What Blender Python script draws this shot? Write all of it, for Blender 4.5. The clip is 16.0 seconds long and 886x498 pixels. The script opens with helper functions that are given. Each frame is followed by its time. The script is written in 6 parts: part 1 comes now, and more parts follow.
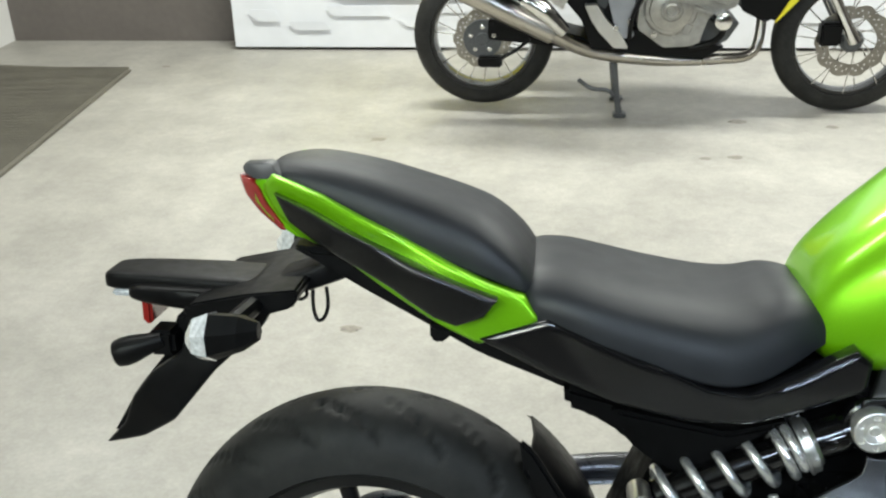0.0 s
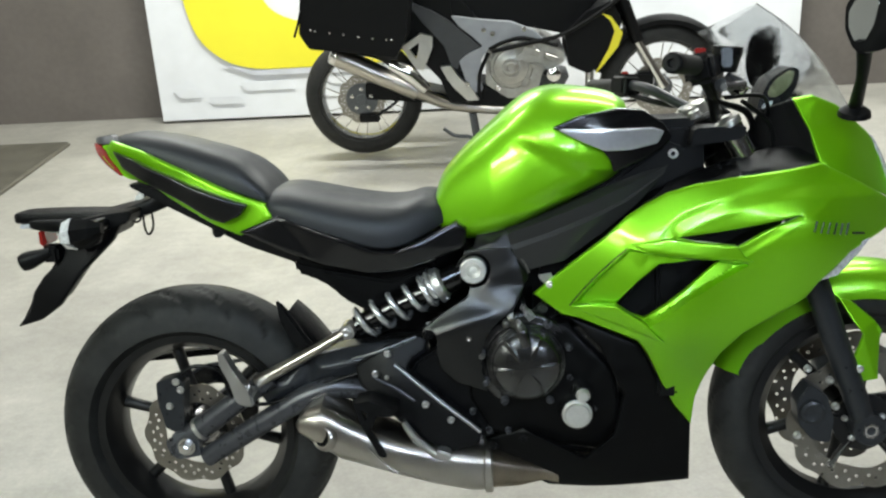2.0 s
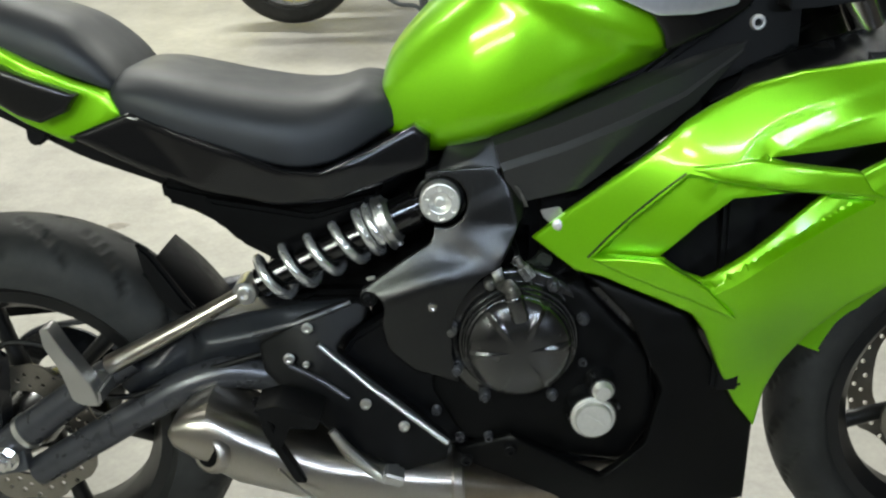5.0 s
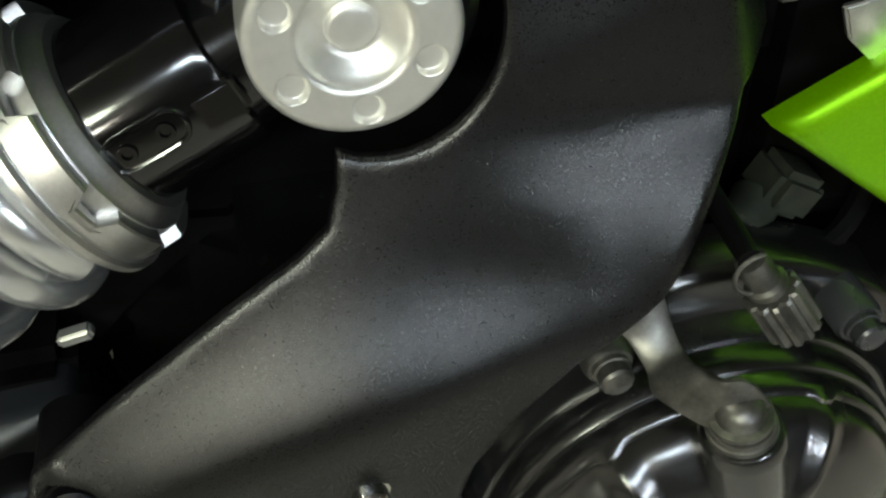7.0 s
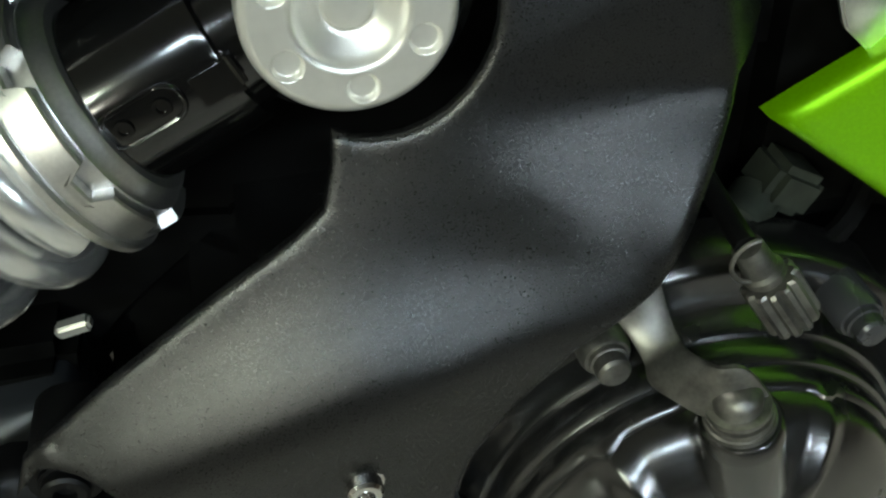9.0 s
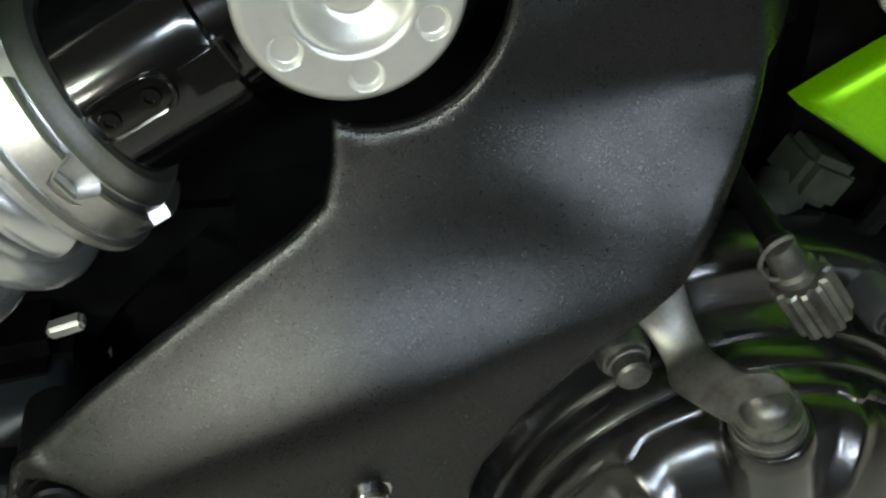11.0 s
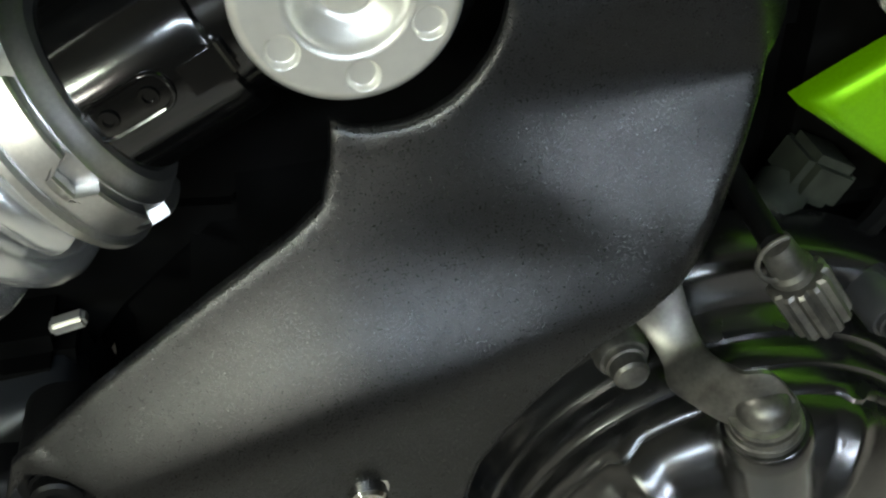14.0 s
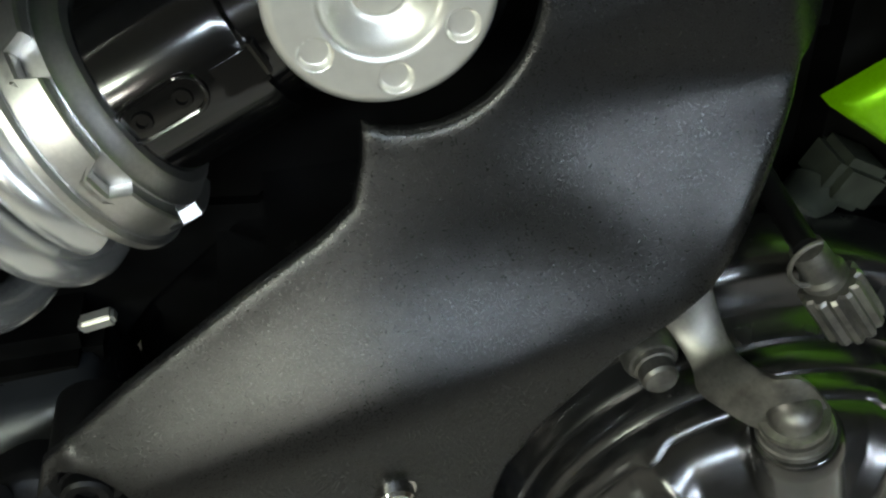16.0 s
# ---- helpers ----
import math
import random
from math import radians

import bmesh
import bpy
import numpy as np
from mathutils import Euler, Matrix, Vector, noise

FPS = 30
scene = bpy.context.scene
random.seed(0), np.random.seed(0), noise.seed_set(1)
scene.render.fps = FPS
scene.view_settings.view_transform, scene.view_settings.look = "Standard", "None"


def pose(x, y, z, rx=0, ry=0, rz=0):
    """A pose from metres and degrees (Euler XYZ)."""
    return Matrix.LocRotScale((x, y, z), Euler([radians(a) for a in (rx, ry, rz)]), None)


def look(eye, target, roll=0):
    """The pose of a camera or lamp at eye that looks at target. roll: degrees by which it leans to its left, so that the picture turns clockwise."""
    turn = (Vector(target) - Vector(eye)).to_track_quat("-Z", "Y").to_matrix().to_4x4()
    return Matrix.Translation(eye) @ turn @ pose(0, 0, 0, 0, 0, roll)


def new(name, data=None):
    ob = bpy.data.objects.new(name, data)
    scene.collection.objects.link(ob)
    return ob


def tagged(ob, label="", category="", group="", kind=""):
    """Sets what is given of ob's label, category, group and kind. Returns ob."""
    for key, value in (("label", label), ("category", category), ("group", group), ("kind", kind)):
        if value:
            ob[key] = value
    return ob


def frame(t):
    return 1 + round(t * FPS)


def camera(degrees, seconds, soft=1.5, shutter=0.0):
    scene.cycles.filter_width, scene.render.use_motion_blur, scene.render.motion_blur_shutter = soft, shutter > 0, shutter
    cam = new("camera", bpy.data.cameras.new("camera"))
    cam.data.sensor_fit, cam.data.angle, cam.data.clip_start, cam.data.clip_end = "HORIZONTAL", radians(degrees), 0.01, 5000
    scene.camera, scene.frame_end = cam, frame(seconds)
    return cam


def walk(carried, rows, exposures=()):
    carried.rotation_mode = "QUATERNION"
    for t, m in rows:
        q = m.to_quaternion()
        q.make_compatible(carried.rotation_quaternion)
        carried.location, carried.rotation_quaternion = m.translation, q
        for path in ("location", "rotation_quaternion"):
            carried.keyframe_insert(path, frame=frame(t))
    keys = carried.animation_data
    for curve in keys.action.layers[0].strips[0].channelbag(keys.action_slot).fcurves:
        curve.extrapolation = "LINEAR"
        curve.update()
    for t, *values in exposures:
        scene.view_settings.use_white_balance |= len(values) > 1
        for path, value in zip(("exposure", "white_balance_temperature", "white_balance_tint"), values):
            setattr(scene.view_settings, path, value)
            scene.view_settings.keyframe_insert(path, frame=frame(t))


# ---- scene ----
cam = camera(50.0, 16.0, soft=2.3)
PATH = [
    (0, (0.227, -0.995, 1.382), (0.012, 0.788, 0.503), -1.6),
    (0.5, (0.394, -1.215, 1.392), (0.279, 0.599, 0.557), -1.1),
    (1, (0.56, -1.44, 1.387), (0.459, 0.405, 0.62), -2.5),
    (1.5, (0.668, -1.635, 1.401), (0.519, 0.214, 0.654), -3.0),
    (2, (0.702, -1.791, 1.406), (0.556, 0.07, 0.689), -3.7),
    (2.5, (0.73, -1.866, 1.412), (0.572, -0.001, 0.708), -3.8),
    (3, (0.738, -1.859, 1.41), (0.579, 0.006, 0.706), -3.7),
    (3.5, (0.73, -1.788, 1.402), (0.574, 0.065, 0.667), -3.6),
    (4, (0.71, -1.648, 1.384), (0.559, 0.186, 0.6), -3.8),
    (6.3, (0.571, -0.37, 0.906), (0.791, 1.151, -0.374), 0.6),
    (6.5, (0.589, -0.283, 0.873), (0.823, 1.176, -0.476), -0.2),
    (7, (0.6, -0.211, 0.817), (0.897, 1.029, -0.724), 0.2),
    (7.5, (0.604, -0.217, 0.829), (0.884, 1.043, -0.699), 0.4),
    (8, (0.599, -0.234, 0.824), (0.852, 1.11, -0.635), -0.4),
    (8.5, (0.606, -0.221, 0.816), (0.871, 1.083, -0.677), -0.9),
    (9, (0.602, -0.223, 0.807), (0.888, 1.085, -0.679), -0.2),
    (11.5, (0.605, -0.209, 0.798), (0.85, 1.074, -0.716), -1.7),
    (12, (0.605, -0.209, 0.799), (0.831, 1.074, -0.719), -2.5),
    (12.5, (0.606, -0.208, 0.801), (0.824, 1.071, -0.721), -2.7),
    (13, (0.607, -0.209, 0.8), (0.832, 1.075, -0.717), -2.6),
    (13.5, (0.611, -0.211, 0.8), (0.825, 1.075, -0.718), -2.5),
    (14, (0.608, -0.211, 0.799), (0.847, 1.074, -0.715), -1.5),
    (14.5, (0.605, -0.211, 0.799), (0.838, 1.076, -0.714), -1.6),
    (15, (0.605, -0.212, 0.8), (0.823, 1.077, -0.713), -1.9),
    (15.5, (0.602, -0.211, 0.8), (0.823, 1.077, -0.715), -1.8),
    (16, (0.605, -0.209, 0.8), (0.808, 1.076, -0.719), -2.3),
]
walk(cam, [(t, look(eye, target, roll)) for t, eye, target, roll in PATH], [(0.0, 0.0, 6350, 10), (4.5, 0.0, 6350, 10), (6.3, 0.10, 7200, 10), (9.2, 0.10, 6900, 4), (11.3, 0.16, 6850, 9), (16.0, 0.16, 6850, 9)])

# ---- light ----
world = bpy.data.worlds.new("room_air")
scene.world = world
world.use_nodes = True
world.node_tree.nodes["Background"].inputs[0].default_value = (0.9, 0.95, 1.0, 1)
world.node_tree.nodes["Background"].inputs[1].default_value = 0.01
scene.view_settings.exposure = 0.0


def area(name, loc, target, sx, sy, watts, color, spread=math.pi):
    d = bpy.data.lights.new(name, "AREA")
    d.shape, d.size, d.size_y, d.energy, d.color, d.spread = "RECTANGLE", sx, sy, watts, color, spread
    ob = new(name, d)
    ob.matrix_world = look(loc, target)
    return ob


# position, watts and tint of the ceiling tubes
TUBES = [(0.45, -2.4, 52, (0.68, 0.83, 1.0)), (-1.6, -2.65, 64, (0.88, 1.0, 0.86)), (-1.9, -4.7, 42, (1.0, 0.99, 0.92)), (2.6, -5.3, 82, (0.72, 0.85, 1.0)), (-1.3, 0.9, 32, (0.98, 1.0, 0.93)), (1.7, 0.9, 40, (0.98, 1.0, 0.93)), (-0.6, 3.2, 120, (0.98, 1.0, 0.92)), (2.2, 3.2, 120, (0.98, 1.0, 0.92))]
for lx, ly, watts, tint in TUBES:
    if ly < -2:  # front lamps aimed at the bike; narrow cones stand for the floor's shade
        area("tube_light", (lx, ly, 2.83), (0.6, 0.2, 0.6), 1.5, 0.25, watts * 0.27, tint, radians(80))
    else:
        area("tube_light", (lx, ly, 2.83), (lx, ly, 0), 1.5, 0.25, watts, tint)



# ---- materials ----
def mat(name, color, rough=0.5, metal=0.0, coat=0.0, bump=None, var=None, alpha=None, spec=0.5, coat_rough=0.09):
    m = bpy.data.materials.new(name)
    m.use_nodes = True
    nt = m.node_tree
    p = nt.nodes["Principled BSDF"]
    p.inputs["Base Color"].default_value = (*color, 1)
    p.inputs["Roughness"].default_value = rough
    p.inputs["Metallic"].default_value = metal
    p.inputs["Coat Weight"].default_value = coat
    p.inputs["Coat Roughness"].default_value = coat_rough
    p.inputs["Specular IOR Level"].default_value = spec
    co = nt.nodes.new("ShaderNodeTexCoord")

    def noise_node(scale, detail=4):
        n = nt.nodes.new("ShaderNodeTexNoise")
        n.inputs["Scale"].default_value = scale
        n.inputs["Detail"].default_value = detail
        nt.links.new(co.outputs["Object"], n.inputs["Vector"])
        return n
    if var:
        last = None
        for scale, amount in var:
            n = noise_node(scale)
            r = nt.nodes.new("ShaderNodeMapRange")
            r.inputs["From Min"].default_value, r.inputs["From Max"].default_value = 0.3, 0.7
            r.inputs["To Min"].default_value, r.inputs["To Max"].default_value = 1 - amount, 1 + amount
            nt.links.new(n.outputs["Fac"], r.inputs["Value"])
            x = nt.nodes.new("ShaderNodeMix")
            x.data_type, x.blend_type = "RGBA", "MULTIPLY"
            x.inputs["Factor"].default_value = 1
            if last is None:
                x.inputs["A"].default_value = (*color, 1)
            else:
                nt.links.new(last, x.inputs["A"])
            nt.links.new(r.outputs["Result"], x.inputs["B"])
            last = x.outputs["Result"]
            if amount > 0.05:
                rr = nt.nodes.new("ShaderNodeMapRange")
                rr.inputs["From Min"].default_value, rr.inputs["From Max"].default_value = 0.3, 0.7
                rr.inputs["To Min"].default_value, rr.inputs["To Max"].default_value = max(rough - amount * 0.45, 0.02), min(rough + amount * 0.5, 1)
                nt.links.new(n.outputs["Fac"], rr.inputs["Value"])
                nt.links.new(rr.outputs["Result"], p.inputs["Roughness"])
        nt.links.new(last, p.inputs["Base Color"])
    if bump:
        prev = None
        for scale, dist in bump:
            n = noise_node(scale, 2)
            b = nt.nodes.new("ShaderNodeBump")
            b.inputs["Strength"].default_value = 1.0
            b.inputs["Distance"].default_value = dist
            nt.links.new(n.outputs["Fac"], b.inputs["Height"])
            if prev is not None:
                nt.links.new(prev, b.inputs["Normal"])
            prev = b.outputs["Normal"]
        nt.links.new(prev, p.inputs["Normal"])
    if alpha is not None:
        p.inputs["Transmission Weight"].default_value = 1.0
        p.inputs["IOR"].default_value = 1.02
    return m


def glow(name, color, strength):
    m = mat(name, color, 0.4)
    p = m.node_tree.nodes["Principled BSDF"]
    p.inputs["Emission Color"].default_value = (*color, 1)
    p.inputs["Emission Strength"].default_value = strength
    return m


GREEN = mat("lime_green_pearl_paint", (0.215, 0.58, 0.002), 0.35, 0.58, 0.5, coat_rough=0.1, var=[(900, 0.06), (3, 0.03)])
GRAIN = mat("grained_black_plastic", (0.004, 0.004, 0.004), 0.285, spec=0.58, bump=[(2500, 0.00005), (4200, 0.00004)], var=[(1900, 0.07), (40, 0.04)])
FRAME = mat("satin_black_frame_paint", (0.006, 0.006, 0.006), 0.36, spec=0.4, bump=[(900, 0.00001)], var=[(50, 0.08)])
# near black, with the shade of enclosed gaps put into the colour
VOID = mat("black_inner_shade", (0.0022, 0.0022, 0.0022), 0.6, spec=0.08, var=[(60, 0.3)])
PLASTIC = mat("matt_black_plastic", (0.0035, 0.0035, 0.0037), 0.42, spec=0.16, bump=[(1500, 0.0001)], var=[(60, 0.15)])
BODY = mat("orange_peel_gloss_black", (0.003, 0.003, 0.003), 0.13, coat=0.6, spec=0.6, bump=[(700, 0.00002)], var=[(80, 0.05)])
GLOSS = mat("gloss_black_paint", (0.004, 0.004, 0.0045), 0.24, coat=0.5, spec=0.4, var=[(80, 0.05)])
ENGINE = mat("black_engine_enamel", (0.005, 0.005, 0.005), 0.24, coat=1.0, coat_rough=0.22, spec=0.9, bump=[(220, 0.00004), (900, 0.00002)], var=[(60, 0.08)])
RUBBER = mat("tyre_rubber", (0.018, 0.018, 0.0165), 0.6, spec=0.3, bump=[(700, 0.0004)], var=[(14, 0.35), (60, 0.2), (300, 0.15)])
VINYL = mat("black_seat_vinyl", (0.014, 0.0155, 0.018), 0.5, spec=0.4, bump=[(900, 0.0001)], var=[(20, 0.12)])
ALU = mat("cast_aluminium", (0.66, 0.65, 0.62), 0.33, 0.95, bump=[(900, 0.00002)], var=[(25, 0.06), (600, 0.05)])
SATIN = mat("satin_anodised_aluminium", (0.80, 0.785, 0.73), 0.38, 0.8, bump=[(2500, 0.00003)], var=[(200, 0.04)])
MACHINED = mat("machined_aluminium", (0.70, 0.69, 0.665), 0.38, 1.0, bump=[(500, 0.00002)], var=[(70, 0.06), (900, 0.06)])
STEEL = mat("brushed_stainless_steel", (0.47, 0.44, 0.39), 0.3, 1.0, bump=[(400, 0.00002)], var=[(12, 0.06), (300, 0.03)])
CHROME = mat("bright_steel", (0.75, 0.74, 0.72), 0.14, 1.0, var=[(120, 0.08)])
SPRING = mat("silver_painted_steel", (0.82, 0.82, 0.80), 0.24, 0.85, var=[(150, 0.03)])
GREY = mat("dark_grey_paint", (0.10, 0.105, 0.11), 0.35, 0.4, var=[(90, 0.12), (800, 0.08)])
SWING = mat("grey_metallic_swingarm_paint", (0.075, 0.076, 0.082), 0.3, 0.6, var=[(50, 0.12)])
DARKF = mat("dark_fork_enamel", (0.022, 0.024, 0.027), 0.32, 0.2, spec=0.5, var=[(60, 0.12)])
CONN = mat("dusty_grey_plastic", (0.02, 0.023, 0.017), 0.5, spec=0.25, var=[(120, 0.3), (500, 0.2)])
DIAL = mat("dial_glass", (0.16, 0.17, 0.09), 0.12, coat=1.0, var=[(40, 0.3)])
SPARP = mat("dark_grey_spar_paint", (0.05, 0.05, 0.048), 0.32, 0.6, spec=0.5, var=[(300, 0.04)])
COWL = mat("black_cowl_plastic", (0.0024, 0.0024, 0.0024), 0.4, spec=0.12, bump=[(1200, 0.00003)], var=[(30, 0.2)])
DISC = mat("ground_disc_steel", (0.30, 0.28, 0.245), 0.36, 1.0, bump=[(500, 0.00002)], var=[(25, 0.12), (400, 0.08)])
CASTA = mat("grey_cast_aluminium", (0.40, 0.39, 0.36), 0.42, 0.85, bump=[(500, 0.0001)], var=[(25, 0.15), (200, 0.12)])
PANEL = mat("light_grey_panel_plastic", (0.30, 0.31, 0.33), 0.4, 0.2, var=[(20, 0.08)])
DARKG = mat("charcoal_panel_plastic", (0.045, 0.047, 0.05), 0.4, spec=0.4, var=[(20, 0.1)])
SILVERP = mat("silver_plastic", (0.72, 0.72, 0.77), 0.22, 0.7, var=[(100, 0.05)])
RED = mat("red_lens", (0.30, 0.02, 0.015), 0.1, coat=1.0)
CLEARL = mat("clear_lens", (0.75, 0.77, 0.78), 0.12, 0.3, coat=1.0, var=[(150, 0.3)])
AMBER = mat("amber_lens", (0.8, 0.35, 0.05), 0.15, coat=1.0)
INK = mat("dark_green_black_ink", (0.012, 0.02, 0.012), 0.35)
YELLOW = mat("yellow_print", (0.78, 0.70, 0.03), 0.45, var=[(2, 0.06)])
POSTER = mat("white_banner_vinyl", (0.72, 0.73, 0.755), 0.4, bump=[(3, 0.01)], var=[(1.5, 0.05), (8, 0.03)])
SHADEP = mat("grey_print", (0.55, 0.56, 0.60), 0.45, var=[(4, 0.15)])
FAINT = mat("faint_grey_print", (0.69, 0.70, 0.725), 0.45, var=[(4, 0.1)])
BROWN = mat("brown_grey_wall_paint", (0.145, 0.128, 0.115), 0.55, bump=[(120, 0.0005)], var=[(2, 0.1), (30, 0.06)])
WALL = mat("white_wall_paint", (0.72, 0.71, 0.68), 0.6, bump=[(120, 0.0005)], var=[(2, 0.06)])
CEIL = mat("grey_ceiling_paint", (0.20, 0.20, 0.195), 0.7, var=[(2, 0.05)])
CONCRETE = mat("worn_concrete", (0.34, 0.325, 0.29), 0.5, bump=[(40, 0.0006), (400, 0.0003)], var=[(1.2, 0.12), (5, 0.12), (25, 0.07), (90, 0.07), (500, 0.06)])
MAT_R = mat("ribbed_grey_mat", (0.13, 0.12, 0.095), 0.8, bump=[(300, 0.001)], var=[(5, 0.15), (200, 0.2)])
STAIN = mat("oil_stain", (0.20, 0.18, 0.15), 0.4, var=[(60, 0.4)])
BROWNTRIM = mat("bronze_print", (0.30, 0.16, 0.07), 0.4)
TARNISH = mat("heat_tarnished_steel", (0.30, 0.25, 0.19), 0.32, 1.0, bump=[(400, 0.00002)], var=[(15, 0.2), (200, 0.06)])
GLASS = mat("tinted_clear_screen", (0.90, 0.92, 0.93), 0.06, alpha=1, spec=0.3)
WORN = mat("worn_zinc_steel", (0.17, 0.165, 0.15), 0.4, 0.85, bump=[(700, 0.00004), (150, 0.00008)], var=[(130, 0.45), (900, 0.12)])
MIRROR = mat("mirror_glass", (0.55, 0.58, 0.58), 0.03, 1.0)


# ---- mesh helpers ----
def obj(name, bm, material, parent=None, label="", smooth=35):
    me = bpy.data.meshes.new(name)
    bmesh.ops.recalc_face_normals(bm, faces=bm.faces)
    bm.to_mesh(me)
    bm.free()
    for mm in (material if isinstance(material, (list, tuple)) else [material]):
        me.materials.append(mm)
    me.shade_smooth()
    if smooth:
        me.set_sharp_from_angle(angle=radians(smooth))
    ob = new(name, me)
    if parent is not None:
        ob.parent = parent
    if label:
        ob["label"] = label
    return ob


def part(name, bm, material, parent, label="", smooth=35):
    return obj(name, bm, material, parent, label, smooth)


def thing(name, m=None, label="", category="", group="", kind=""):
    ob = new(name)
    ob.empty_display_size = 0.1
    if m is not None:
        ob.matrix_world = m
    return tagged(ob, label, category, group, kind)


def inside(pts, poly):
    x, z = pts[:, 0], pts[:, 1]
    res = np.zeros(len(pts), bool)
    n = len(poly)
    for i in range(n):
        (x1, z1), (x2, z2) = poly[i], poly[(i + 1) % n]
        cond = (z1 > z) != (z2 > z)
        with np.errstate(divide="ignore", invalid="ignore"):
            xi = (x2 - x1) * (z - z1) / (z2 - z1 if z2 != z1 else 1e-9) + x1
        res ^= cond & (x < xi)
    return res


def edge_dist(pts, loops):
    d = np.full(len(pts), 1e9)
    for poly in loops:
        n = len(poly)
        for i in range(n):
            a, b = np.array(poly[i]), np.array(poly[(i + 1) % n])
            ab = b - a
            t = np.clip(((pts - a) @ ab) / max(ab @ ab, 1e-12), 0, 1)
            d = np.minimum(d, np.hypot(*(pts - a - t[:, None] * ab).T))
    return d


def dense(poly, step):
    out = []
    n = len(poly)
    for i in range(n):
        a, b = np.array(poly[i], float), np.array(poly[(i + 1) % n], float)
        k = max(1, int(np.hypot(*(b - a)) / step))
        out += [tuple(a + (b - a) * j / k) for j in range(k)]
    return out


def rounded(poly, r, k=4):
    """A polygon with its corners cut to arcs of about r."""
    out = []
    n = len(poly)
    for i in range(n):
        p0, p, p1 = (np.array(poly[j % n], float) for j in (i - 1, i, i + 1))
        u, v = p0 - p, p1 - p
        lu, lv = np.hypot(*u), np.hypot(*v)
        a, b = p + u / lu * min(r, lu * 0.45), p + v / lv * min(r, lv * 0.45)
        out += [tuple((1 - t) ** 2 * a + 2 * t * (1 - t) * p + t * t * b) for t in np.linspace(0, 1, k)]
    return out


def facet_heights(pts, ctrl):
    from mathutils.geometry import delaunay_2d_cdt
    c = np.array(ctrl, float)
    v, _, f, *_ = delaunay_2d_cdt([Vector((a, b)) for a, b in c[:, :2]], [], [], 0, 1e-6)
    v = np.array([tuple(q) for q in v])
    hh = np.array([c[np.argmin(np.hypot(*(c[:, :2] - q).T)), 2] for q in v])
    best = np.full(len(pts), -1e9)
    out = np.zeros(len(pts))
    for tri in f:
        A, B, C = v[list(tri)]
        den = (B[1] - C[1]) * (A[0] - C[0]) + (C[0] - B[0]) * (A[1] - C[1])
        if abs(den) < 1e-10:
            continue
        l1 = ((B[1] - C[1]) * (pts[:, 0] - C[0]) + (C[0] - B[0]) * (pts[:, 1] - C[1])) / den
        l2 = ((C[1] - A[1]) * (pts[:, 0] - C[0]) + (A[0] - C[0]) * (pts[:, 1] - C[1])) / den
        l3 = 1 - l1 - l2
        m = np.minimum(np.minimum(l1, l2), l3)
        use = m > best
        best[use] = m[use]
        cl = np.clip(np.stack([l1, l2, l3], 1), -0.3, 1.3)
        cl /= cl.sum(1)[:, None]
        out[use] = (cl @ hh[list(tri)])[use]
    return out


def spline_heights(pts, ctrl):
    """A thin-plate surface through the control points."""
    c = np.array(ctrl, float)

    def kern(d):
        return d * d * np.log(np.maximum(d, 1e-9))
    n = len(c)
    k = kern(np.hypot(c[:, None, 0] - c[None, :, 0], c[:, None, 1] - c[None, :, 1])) + np.eye(n) * 2e-4
    a = np.block([[k, np.ones((n, 1)), c[:, :2]], [np.ones((1, n)), np.zeros((1, 3))], [c[:, :2].T, np.zeros((2, 3))]])
    w = np.linalg.solve(a, np.concatenate([c[:, 2], np.zeros(3)]))
    return kern(np.hypot(pts[:, None, 0] - c[None, :, 0], pts[:, None, 1] - c[None, :, 1])) @ w[:n] + w[n] + pts @ w[n + 1:]


